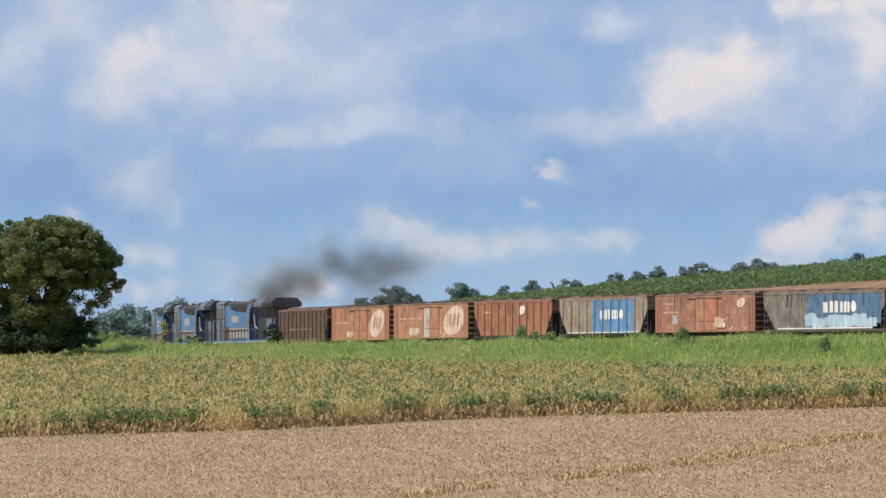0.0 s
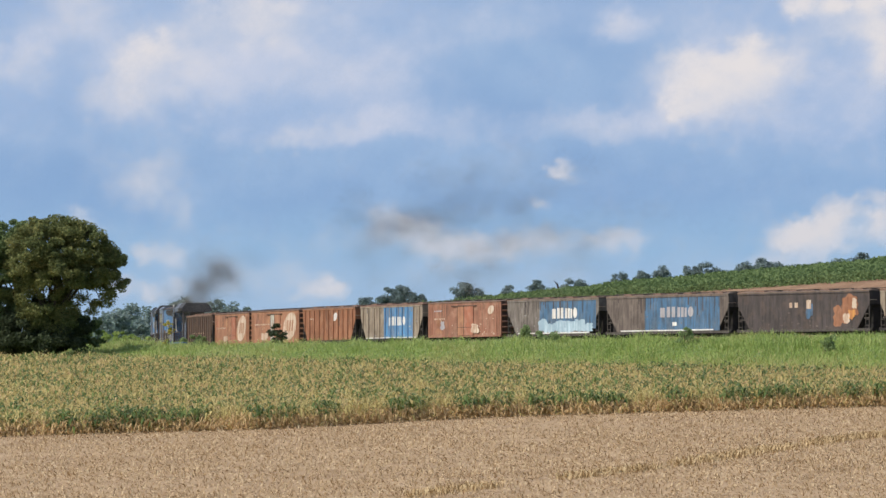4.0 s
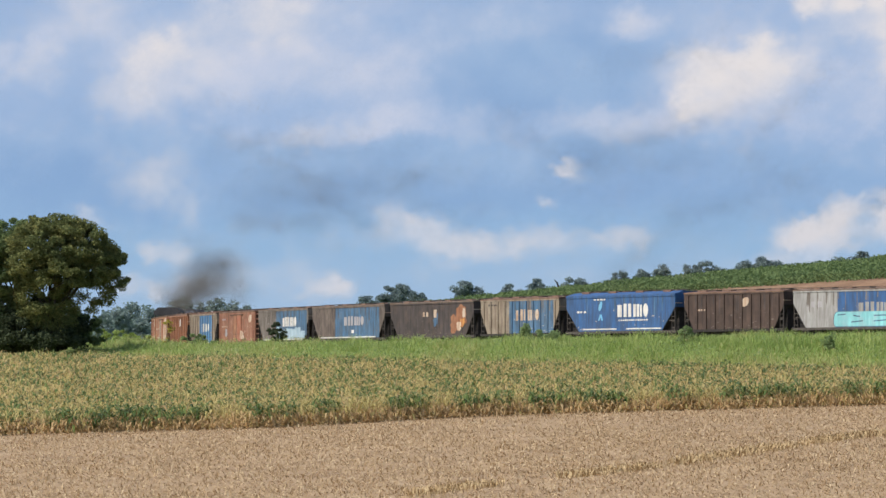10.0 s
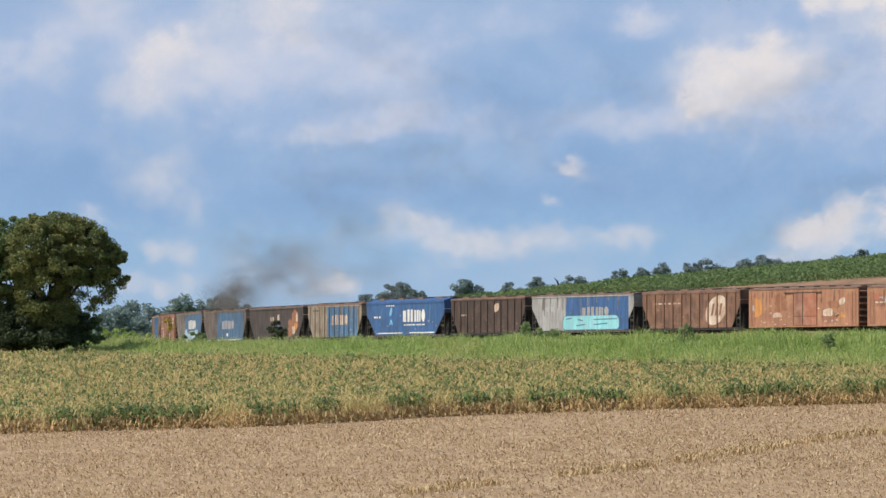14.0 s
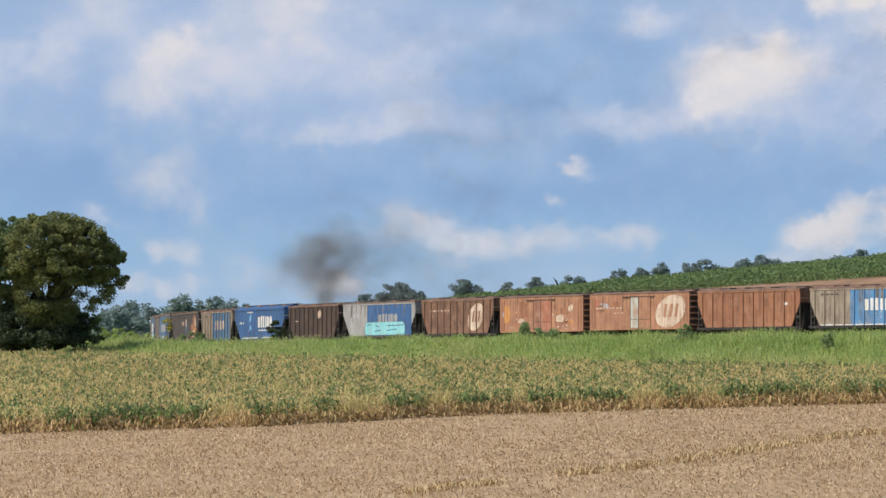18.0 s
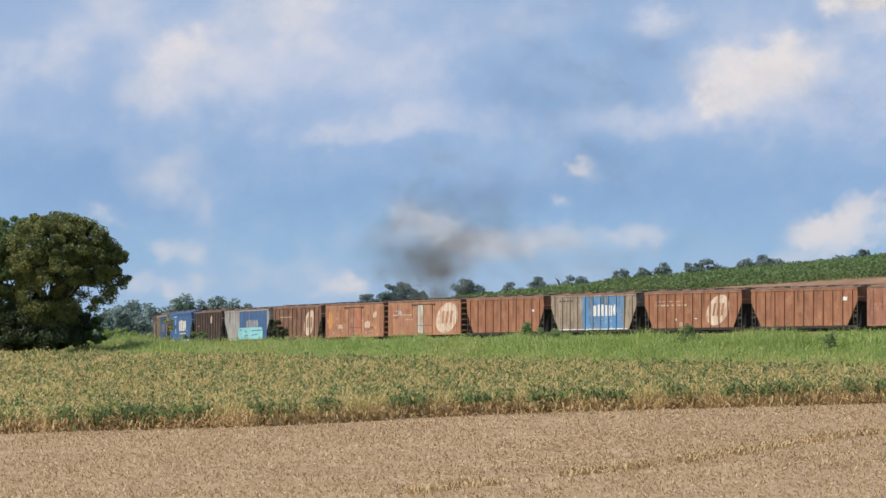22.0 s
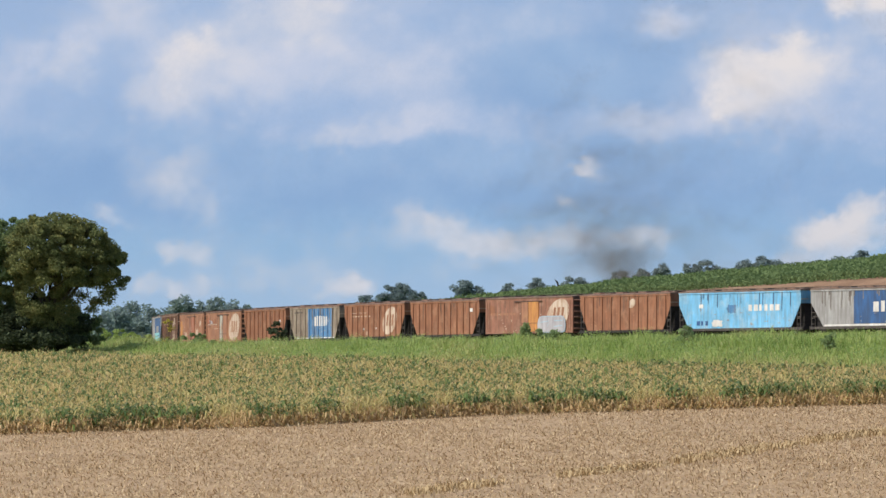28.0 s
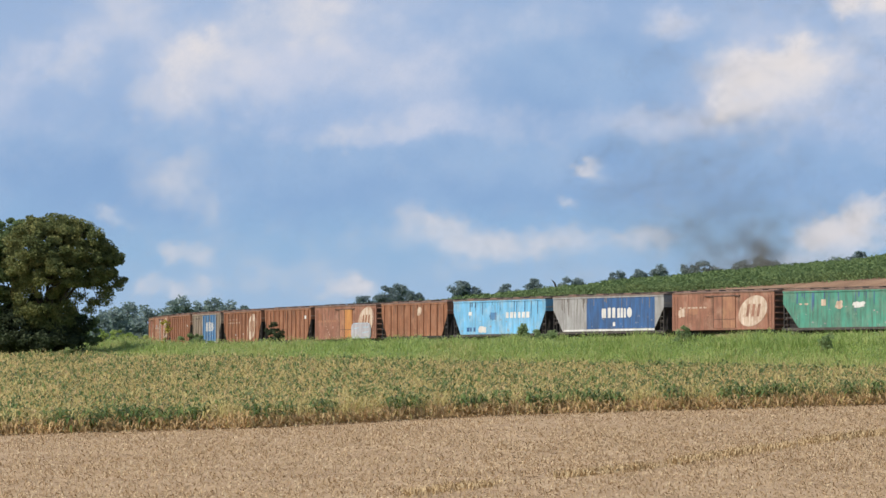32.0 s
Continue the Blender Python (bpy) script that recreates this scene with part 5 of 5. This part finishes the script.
def build_stover():
    n = 120000
    y = 183 + (RNG.random(n) ** 0.9) * 130
    x = (RNG.random(n) * 2 - 1) * (0.0881 * y * 1.12)
    x = np.where(RNG.random(n) < 0.06, x * 2.2, x)
    ok = y < corn_edge(x) + 0.6
    x, y = x[ok], y[ok]
    dens = fbm(x * 0.25, y * 0.12, 3, 31)
    ok = RNG.random(len(x)) < 0.45 + 1.1 * (dens - 0.2)
    x, y = x[ok], y[ok]
    n = len(x)
    z = ground_z(x, y) + 0.01
    up = RNG.random(n) < 0.25
    me = ribbon_mesh("corn_stover", np.stack([x, y, z], -1), RNG.uniform(0, 6.28, n), RNG.uniform(0.08, 0.30, n), np.where(up, RNG.uniform(0.06, 0.2, n), RNG.uniform(0.02, 0.08, n)), RNG.uniform(0.0, 0.1, n), RNG.uniform(0.028, 0.066, n), (STOVER,), None, 0.35)
    tagged(new("corn_stover", me), "pale dry leaves and chopped stalks on the harvested field", "crop residue", kind="stuff")
    # a missed strip of standing stubble that runs up the field
    n = 7000
    k = RNG.random(n) ** 0.8
    w = RNG.normal(0, 0.55, n)
    x0, y0, x1, y1 = -6.0, 183.0, 23.0, 253.0
    x, y = x0 + (x1 - x0) * k + w, y0 + (y1 - y0) * k + w * 0.3 + 1.6 * np.sin(k * 9)
    ok = grain(x * 0.35, y * 0.2, 77) + 0.25 * k > 0.48
    x, y = x[ok], y[ok]
    n = len(x)
    z = ground_z(x, y)
    me = ribbon_mesh("stubble_strip", np.stack([x, y, z], -1), RNG.uniform(0, 6.28, n), RNG.uniform(0.1, 0.3, n), RNG.uniform(0.10, 0.30, n), RNG.uniform(-0.1, 0.15, n), RNG.uniform(0.03, 0.06, n), (STUBBLE_STALK,))
    tagged(new("stubble_strip", me), "strip of leaning yellow stubble left standing", "stubble", kind="stuff")


build_stover()


def build_grass():
    n = 350000
    s = RNG.uniform(-150, 90, n)
    w = 2.3 + 27 * RNG.random(n) ** 1.35
    x0, y0, z0, th = (np.interp(s, ARC, k) for k in (LINE_X, LINE_Y, LINE_Z, LINE_TH))
    x, y = x0 - np.sin(th) * w, y0 - np.cos(th) * w
    ok = (in_view(x, y) | (in_view(x, y, 2.2) & (RNG.random(n) < 0.15))) & (y > BACK_A + BACK_B * x - 2.5)
    x, y, w, s = x[ok], y[ok], w[ok], s[ok]
    n = len(x)
    z = ground_z(x, y)
    tuft = fbm(x * 0.5, y * 0.22, 3, 91)
    h = (0.32 + 1.45 * tuft) * np.where(w < 12, 1.25, 0.85) * (1 + 0.35 * smooth(-35, -110, s)) * RNG.uniform(0.6, 1.15, n)
    h *= np.where(w < 3.6, 0.55, 1.0) * np.where(w < 8, 1 - 0.18 * smooth(-45, 0, s), 1.0)
    h *= np.where(w > 20, 0.75, 1.0)
    az = RNG.uniform(0, 6.28, n)
    length, rise, droop = h * RNG.uniform(0.15, 0.85, n), h * 0.66, -h * RNG.uniform(-0.25, 0.36, n)
    wide, low = RNG.uniform(0.022, 0.05, n), np.full(n, -0.03)
    # leafy weeds among the blades, in patches
    leafy = RNG.random(n) < 0.16 + 0.5 * smooth(0.50, 0.62, fbm(x * 0.35, y * 0.2, 3, 63)) * (w < 16)
    length, rise, droop = np.where(leafy, RNG.uniform(0.14, 0.34, n), length), np.where(leafy, RNG.uniform(0.02, 0.14, n), rise), np.where(leafy, RNG.uniform(0.02, 0.22, n), droop)
    wide, low = np.where(leafy, RNG.uniform(0.05, 0.095, n), wide), np.where(leafy, h * RNG.uniform(0.2, 0.8, n), low)
    tint = np.where(leafy & (RNG.random(n) < 0.35), 2, (RNG.random(n) < 0.08 + 0.75 * smooth(12, 21, w) + 0.45 * smooth(0.5, 0.66, fbm(x * 0.16, y * 0.06, 3, 44))).astype(int))
    me = ribbon_mesh("bank_grass", np.stack([x, y, z + low], -1), az, length, rise, droop, wide, (GRASS, PALE_GRASS, WEED), tint)
    tagged(new("bank_grass", me), "tall bright green grass on the railway bank", "grass", kind="stuff")


build_grass()


def build_crop():
    # bushy rows on the hill inside the bend, followed over its crest
    s = np.arange(-130, 75, 0.85)
    w = np.arange(24.5, 112, 1.05)
    gs, gw = np.meshgrid(s, w)
    gs = gs + RNG.normal(0, 0.2, gs.shape)
    gw = gw + RNG.normal(0, 0.12, gs.shape) + 0.8 * (grain(gs * 0.05, gw * 0.02, 3) - 0.5)
    gs, gw = gs.ravel(), gw.ravel()
    x0, y0, th = (np.interp(gs, ARC, k) for k in (LINE_X, LINE_Y, LINE_TH))
    x, y = x0 + np.sin(th) * gw, y0 + np.cos(th) * gw
    ok = (in_view(x, y, 1.08) | (in_view(x, y, 2.0) & (RNG.random(len(x)) < 0.12))) & (x > -0.03 * y)
    x, y = x[ok], y[ok]
    d, _ = off_line(x, y)
    ok = d < -21
    x, y = x[ok], y[ok]
    z = ground_z(x, y)
    n, per = len(x), 36
    r = (0.36 + 0.62 * grain(x * 0.45, y * 0.3, 12)) * RNG.uniform(0.8, 1.15, n)
    p = np.repeat(np.stack([x, y, z], -1), per, 0)
    rr = np.repeat(r, per)
    q = RNG.normal(size=(n * per, 3))
    q /= np.linalg.norm(q, axis=1)[:, None]
    q[:, 2] = np.abs(q[:, 2])
    p = p + q * rr[:, None] * np.array([0.85, 0.85, 1.15])
    co, f = leaf_quads(p, 0.128)
    tagged(new("hill_crop", mesh_from("hill_crop", co, f, mats=(CROP,))), "dense dark green bushy crop on the hill", "crop", kind="stuff")


build_crop()


def limb(bm, a, b, r0, r1, bend=0.15, n=4, sides=6):
    a, b = Vector(a), Vector(b)
    off = Vector((random.uniform(-1, 1), random.uniform(-1, 1), random.uniform(0, 0.6))) * (b - a).length * bend
    rings = []
    for i in range(n + 1):
        t = i / n
        c = a.lerp(b, t) + off * (4 * t * (1 - t))
        d = (b - a).normalized()
        u = d.orthogonal().normalized()
        v = d.cross(u)
        r = r0 + (r1 - r0) * t
        rings.append([bm.verts.new(c + (u * math.cos(2 * math.pi * k / sides) + v * math.sin(2 * math.pi * k / sides)) * r) for k in range(sides)])
    for p, q in zip(rings, rings[1:]):
        for k in range(sides):
            bm.faces.new((p[k], p[(k + 1) % sides], q[(k + 1) % sides], q[k]))
    return b


def crown_points(lobes, per_m2, clump=0.55, lumpy=0.6):
    """Leaf places: lumps over each lobe's skin, and leaves in each lump."""
    pts = []
    for x, y, z, rx, ry, rz in lobes:
        area = 4 * math.pi * ((rx * ry) ** 1.6 + (rx * rz) ** 1.6 + (ry * rz) ** 1.6) ** (1 / 1.6) / 3 ** (1 / 1.6)
        lumps = max(6, int(area * lumpy))
        q = RNG.normal(size=(lumps, 3))
        q /= np.linalg.norm(q, axis=1)[:, None]
        c = np.array([x, y, z]) + q * np.array([rx, ry, rz]) * RNG.uniform(0.62, 1.06, (lumps, 1))
        k = max(4, int(area * per_m2 / lumps))
        size = clump * RNG.uniform(0.6, 1.4, lumps)
        g = RNG.normal(size=(lumps, k, 3))
        g *= np.minimum(1, 1.9 / np.linalg.norm(g, axis=2))[..., None]
        g = g * size[:, None, None] * np.array([0.66, 0.66, 0.46])
        pts.append((c[:, None] + g).reshape(-1, 3))
    return np.concatenate(pts)


def tree(name, foot, lobes, label, leaf, per_m2, trunk_r, material=TREE_LEAF, clump=0.55, category="tree", lumpy=0.6):
    """A tree that stands at foot; lobes are in metres from there."""
    x, y = foot
    thing = tagged(new(name), label, category)
    thing.location = (x, y, float(ground_z(x, y)) - 0.05)
    bm = bmesh.new()
    random.seed(int(abs(x * 13 + y)))
    top = max(l[2] for l in lobes)
    fork = limb(bm, (0, 0, -0.2), (0.05 * top, 0, 0.32 * top), trunk_r, trunk_r * 0.75, 0.03)
    part("trunk", bm, BARK, thing)
    bm = bmesh.new()
    main = [l for l in lobes if l[3] > 0.4 * max(k[3] for k in lobes)]
    for l in lobes:
        if l not in main:       # an outlying spray hangs from the nearest main limb
            near = min(main, key=lambda k: (k[0] - l[0]) ** 2 + (k[2] - l[2]) ** 2)
            limb(bm, near[:3], l[:3], 0.05, 0.02, 0.1)
    for lx, ly, lz, rx, ry, rz in main:
        e = limb(bm, fork, (lx, ly, lz), trunk_r * 0.32, trunk_r * 0.10, 0.12)
        for k in range(3):
            limb(bm, Vector(fork).lerp(e, 0.6 + 0.1 * k), (lx + random.uniform(-1, 1) * rx * 0.8, ly + random.uniform(-1, 1) * ry * 0.8, lz + random.uniform(-0.6, 0.9) * rz), trunk_r * 0.16, trunk_r * 0.05, 0.1, 3, 5)
    part("limb", bm, BARK, thing)
    co, f = leaf_quads(crown_points(lobes, per_m2, clump, lumpy), leaf)
    part("crown", mesh_from("crown", co, f, mats=(material,)), None, thing)
    return thing


def bush(foot, lobes, label, leaf, per_m2, material, name="bush", clump=0.35):
    x, y = foot
    ob = new(name)
    ob.location = (x, y, float(ground_z(x, y)) - 0.05)
    tagged(ob, label, "bush")
    bm = bmesh.new()
    for l in lobes:
        for k in range(3):
            limb(bm, (random.uniform(-0.1, 0.1), random.uniform(-0.1, 0.1), 0), (l[0] + random.uniform(-0.5, 0.5) * l[3], l[1], l[2] + random.uniform(-0.3, 0.4) * l[5]), 0.04, 0.012, 0.1, 3, 5)
    part("stem", bm, BARK, ob)
    co, f = leaf_quads(crown_points(lobes, per_m2, clump), leaf)
    part("foliage", mesh_from("foliage", co, f, mats=(material,)), None, ob)
    return ob


def spot(px, depth):
    """The plan place at a bearing, in 1568ths of the view's width."""
    return ((px - 784) / 8898 * depth, depth)


def high(py, depth):
    return EYE + (690 - py) / 8898 * depth


def build_trees():
    Y = 486
    f = spot(78, Y)
    g = float(ground_z(*f))
    m = Y / 8898

    def lobe(px, py, rx, rz, dy=0.0, ry=None):
        return ((px - 78) * m, dy, high(py, Y) - g, rx * m, (ry or rx) * m, rz * m)
    crown = [(96, 432, 62, 44, -2.0), (90, 398, 44, 18, -0.9), (128, 408, 40, 20, -1.2), (62, 448, 56, 56, -2.6), (156, 432, 46, 40, -1.6), (184, 448, 28, 26, -0.8), (116, 546, 18, 15, 0.0), (172, 466, 44, 36, -1.2), (203, 470, 20, 26, 0.2), (212, 492, 13, 18, 0.3),
             (96, 478, 56, 36, -3.0), (150, 484, 44, 26, -1.0), (74, 526, 46, 50, -0.4), (108, 512, 24, 30, -0.6), (196, 514, 15, 10, 0.2), (178, 536, 16, 8, 0.3), (160, 547, 9, 5, 0.3), (142, 524, 9, 6, 0.2), (88, 566, 38, 38, 0.4)]
    tree("broad_tree", f, [lobe(*k) for k in crown], "big olive-green broad-crowned tree at the field's edge", 0.112, 150, 0.42, clump=0.52, lumpy=0.6)
    tree("broad_tree", spot(20, 489), [(k[0] + 3.0, *k[1:]) for k in (lobe(18, 428, 52, 44, -2.2), lobe(-30, 450, 70, 70, -2.2), lobe(10, 474, 54, 50, -2.6), lobe(-20, 545, 70, 50, 0.8), lobe(22, 550, 54, 50, 0.2), lobe(-60, 420, 60, 40, -1), lobe(30, 400, 36, 18, -1))],
         "dark green leafy tree grown together with its neighbour", 0.112, 135, 0.38, GREEN_LEAF, clump=0.52, lumpy=0.5)
    bush(spot(78, 488), [lobe(40, 585, 56, 30, -1.4), lobe(-30, 585, 40, 30, -1), lobe(85, 586, 48, 28, -1.4), lobe(120, 590, 36, 22, -1), lobe(60, 562, 50, 34, -0.6), lobe(140, 582, 24, 22, 0), lobe(20, 604, 56, 16, -1.8), lobe(76, 604, 56, 16, -1.8), lobe(118, 602, 38, 15, -1.4), lobe(-30, 602, 40, 16, -1.4)], "undergrowth round the foot of the tree, shade darkened into its leaves", 0.16, 60, THORN, clump=0.45)
    f = spot(140, 492)
    g = float(ground_z(*f))
    m = 492 / 8898
    bush(f, [(0, 0, high(580, 492) - g, 38 * m, 2.0, 26 * m), (26 * m, 0.5, high(592, 492) - g, 26 * m, 1.2, 18 * m), (-20 * m, 0, high(572, 492) - g, 30 * m, 2, 28 * m)], "green leafy bush beside the tree", 0.2, 40, GREEN_LEAF)
    # the wood behind the bend
    for px, py, wide, depth in ((205, 540, 34, 640), (232, 536, 40, 660), (262, 545, 34, 650), (184, 560, 30, 630), (250, 566, 30, 640), (310, 533, 22, 800), (330, 527, 26, 810), (354, 533, 28, 820), (382, 529, 30, 815), (408, 533, 28, 820), (430, 540, 22, 820), (290, 546, 18, 805)):
        f = spot(px, depth)
        g = float(ground_z(*f))
        h = high(py, depth) - g
        r = wide / 2 / 8898 * depth
        tree("far_tree", f, [(0, 0, h - r * 0.8, r, r, r * 0.8), (r * 0.5, 0.3, h - r * 1.7, r * 0.9, r, r * 0.8), (-r * 0.6, 0, h - r * 1.9, r, r, r), (r * 0.1, 0, h * 0.3, r * 1.1, r, h * 0.28)], "tree in the wood beyond the railway bend, haze greyed into its green leaves", 0.25, 22, 0.16, FAR_HAZE_LEAF, 0.6)
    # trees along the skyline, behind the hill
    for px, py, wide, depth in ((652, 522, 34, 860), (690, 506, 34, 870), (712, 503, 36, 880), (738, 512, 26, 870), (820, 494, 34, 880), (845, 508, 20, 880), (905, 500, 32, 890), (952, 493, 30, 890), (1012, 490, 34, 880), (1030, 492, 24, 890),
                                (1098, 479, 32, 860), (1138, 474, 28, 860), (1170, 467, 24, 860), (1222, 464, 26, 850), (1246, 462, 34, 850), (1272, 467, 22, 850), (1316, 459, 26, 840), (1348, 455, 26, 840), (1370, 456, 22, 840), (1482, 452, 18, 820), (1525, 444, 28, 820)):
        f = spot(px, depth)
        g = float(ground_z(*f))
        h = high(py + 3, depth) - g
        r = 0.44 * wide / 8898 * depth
        tree("skyline_tree", f, [(0, 0, h - r * 0.75, r, r, r * 0.75), (-r * 0.7, 0.3, h - r * 1.3, r * 0.7, r, r * 0.6), (r * 0.7, 0, h - r * 1.35, r * 0.75, r, r * 0.6), (0, 0, h - r * 2.2, r, r, r * 0.8)], "dark far-off tree on the skyline behind the crop, haze blued into its leaves", 0.18, 58, 0.2, SKYLINE_HAZE_LEAF, 0.5)


build_trees()


def build_bushes():
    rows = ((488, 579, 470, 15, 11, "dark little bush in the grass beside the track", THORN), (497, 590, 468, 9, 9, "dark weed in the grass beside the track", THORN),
            (945, 583, 418, 22, 9, "leafy green weed clump on the bank", WEED), (970, 588, 416, 16, 8, "leafy green weed clump on the bank", WEED), (1216, 588, 398, 16, 9, "leafy green weed clump on the bank", WEED),
            (1466, 600, 378, 13, 9, "grey-green weed standing in the grass", WEED), (345, 597, 500, 30, 7, "low dark weeds at the grass's edge", WEED), (232, 598, 530, 34, 8, "low green hedge beyond the field", GRASS), (195, 592, 540, 30, 10, "low green hedge beyond the field", GRASS))
    for px, py, depth, rx, rz, label, m in rows:
        f = spot(px, depth)
        g = float(ground_z(*f))
        k = depth / 8898
        h = high(py, depth) - g
        bush(f, [(0, 0, h, rx * k, rx * k * 0.8, rz * k), (rx * k * 0.5, 0.1, h * 0.55, rx * k * 0.7, rx * k * 0.6, h * 0.5), (-rx * k * 0.4, 0, h * 0.5, rx * k * 0.7, rx * k * 0.6, h * 0.45)], label, 0.105, 95, m, "weed_bush", 0.2)
    x, y = spot(992, 575)
    z = float(ground_z(x, y))
    bm = bmesh.new()
    limb(bm, (0, 0, -0.1), (-0.40, 0, 1.7), 0.15, 0.10, 0.03)
    limb(bm, (-0.36, 0, 1.5), (-0.75, 0, 2.0), 0.10, 0.03, 0.1)
    ob = tagged(new("dead_post"), "dark leaning dead tree stump among the crop", "stump")
    ob.location = (x, y, z)
    part("stem", bm, BLACK, ob)


build_bushes()


def build_flowers():
    f = spot(297, 506)
    g = float(ground_z(*f))
    k = 506 / 8898
    h = high(576, 506) - g
    bush(f, [(0, 0, h + 0.25, 0.32, 0.3, 0.42), (0.1, 0.1, h - 0.35, 0.36, 0.3, 0.35), (-0.15, 0, h * 0.55, 0.25, 0.25, h * 0.3)], "slender yellow-flowering weed in front of the track", 0.10, 90, YELLOW_LEAF, "flowering_weed", 0.2)


build_flowers()

# ---- smoke ----
SMOKE = mat("soot", [(0.1, (0.105, 0.10, 0.092)), (0.9, (0.24, 0.228, 0.21))], 1.0, 1.0, island=0.8)


def wisp_mesh(seed, reach, n):
    """Billows of flat soot flecks along a spindle: they part, thin out and turn edge-on as the wisp swings round."""
    rng = np.random.default_rng(seed)
    k = 22
    y = np.linspace(-1, 1, k) * reach + rng.normal(0, 0.6, k)
    wide = 0.22 + 0.17 * np.abs(y)
    at = np.stack([rng.normal(0, 1, k) * wide, y, rng.normal(0, 1, k) * wide], -1)
    size = rng.uniform(0.30, 0.60, k) + 0.05 * np.abs(y)
    b = rng.choice(k, n, p=size ** 1.5 / (size ** 1.5).sum())
    p = at[b] + rng.normal(size=(n, 3)) * size[b][:, None] * np.array([1.0, 1.6, 0.9])
    p[:, 0] += 0.2 * np.sin(p[:, 1] * 1.3 + seed) + 0.08 * np.sin(p[:, 2] * 6 + seed)
    p[:, 2] += 0.2 * np.sin(p[:, 1] * 1.1 + 2 * seed) + 0.08 * np.sin(p[:, 0] * 5 + seed)
    s = 0.0155 * rng.uniform(0.6, 1.4, (n, 1))
    q = rng.normal(size=(n, 3, 3)) * np.array([1.0, 0.22, 1.0])
    q /= np.linalg.norm(q, axis=2)[..., None]
    co = (p[:, None] + q * s[:, None]).reshape(-1, 3)
    return mesh_from("wisp", co, np.arange(n * 3).reshape(-1, 3), mats=(SMOKE,))


WISPS = [wisp_mesh(100 + i, 5.5 + 0.5 * i, 40000) for i in range(6)]
STACK = GAPS[0] - 9.0           # arc of the smoking stack at the start
PUFFS = []


def drift(age, blast, wind, lift):
    """How far a puff has gone with the wind and up since it left the stack."""
    return wind * age - 0.6 * (1 - math.exp(-age / 0.8)), lift * age + blast * (1 - math.exp(-age / 0.8))


def weather(te):
    """Blast of the stack, wind and lift for a puff that leaves at te."""
    if te < 2:
        return 2.9 + 0.75 * te, 3.4, 0.75
    if te < 7:
        return 3.6, 2.6, 1.3
    if te < 14.5:
        return 2.6, 3.4, 0.4
    return 5.0 if te < 20 else 7.5 if te < 29 else 10.5, 3.6, 0.75


def build_smoke():
    rng = random.Random(5)
    times = [-2.0, -1.75, -1.5, -1.2, -0.8, -0.45, -0.2, -0.05, 3.1, 3.6, 4.0, 4.4, 4.9, 5.5, 8.0, 8.3, 8.6, 8.9, 9.3, 9.8, 10.4, 11.2, 12.7, 13.4, 13.7, 14.0, 14.4, 14.8, 15.1, 15.4, 15.7, 16.0, 16.4, 17.6, 18.1, 18.4, 18.7, 19.0, 19.4, 19.9, 20.6, 21.8, 23.6, 24.3, 24.7, 25.1, 25.7, 26.5, 27.0, 27.4, 27.8, 28.6, 29.8, 30.4, 30.8, 31.2, 31.6, 31.9]
    for te in times:
        puff = tagged(new("smoke_puff"), "drifting grey-black puff of diesel smoke", "smoke", "smoke puffs of the train")
        kids = []
        for k in range(2):
            ob = part("wisp", WISPS[rng.randrange(6)], None, puff)
            kids.append((ob, [rng.gauss(0, 0.62), rng.gauss(0, 0.3), rng.gauss(0.05, 0.52)], rng.choice((-1, 1)) * rng.uniform(74, 87), rng.uniform(-50, 50)))
        PUFFS.append((puff, te, kids, rng.gauss(0, 0.25), rng.gauss(0.05, 0.18)))


build_smoke()


def move_smoke():
    for puff, te, kids, gust, lift in PUFFS:
        stack = STACK - (7 if te > 15 else 0)
        x0, y0, z0, _ = on_line(stack - gone(te))
        rows = []
        for t in [k for k in range(0, 33, 2) if k < te - 0.6] + ([te - 0.25] if te > 0.3 else []):
            x, y, z, _ = on_line(stack - gone(t))
            rows.append((t, pose(x, y, z - 12)))
        ages = [0.0, 0.3, 0.7, 1.2, 2, 3, 4.5, 6, 8, 11, 15, 20, 26, 34]
        stamps = sorted({0.0} if te < 0 else set()) + [te + a for a in ages if 0 < te + a < 32] + [32.0]
        local = []
        for t in stamps:
            a = max(0.0, t - te)
            dx, dz = drift(a, *weather(te))
            rows.append((t, pose(x0 + dx + gust * a, y0 + 0.4 * a, z0 + 5.0 + dz + lift * a)))
        walk(puff, rows)
        for ob, v, swing, pitch in kids:
            loc = []
            for t in [0.0] + [te + a for a in (0, 0.7, 1.5, 2.5, 4, 6, 10, 16, 24) if 0 < te + a < 32] + [32.0]:
                a = max(0.0, t - te)
                g = a * 0.85
                k = 1 - math.exp(-((a / 4.5) ** 1.4))
                loc.append((t, pose(v[0] * g, v[1] * g, v[2] * g, pitch * k, 0, swing * k)))
            walk(ob, loc)

# ---- what moves ----


def motions():
    for thing, s in TRAIN:
        walk(thing, [(t, line_pose(s - gone(t))) for t in range(0, 33)])
    for thing, speed in zip(CLOUDS, (1.15, 1.65, 1.65, 0.95)):
        walk(thing, [(0, pose(0, 0, 0)), (16, pose(speed * 16, 0, 0)), (32, pose(speed * 32, 0, 0))])
    move_smoke()


motions()
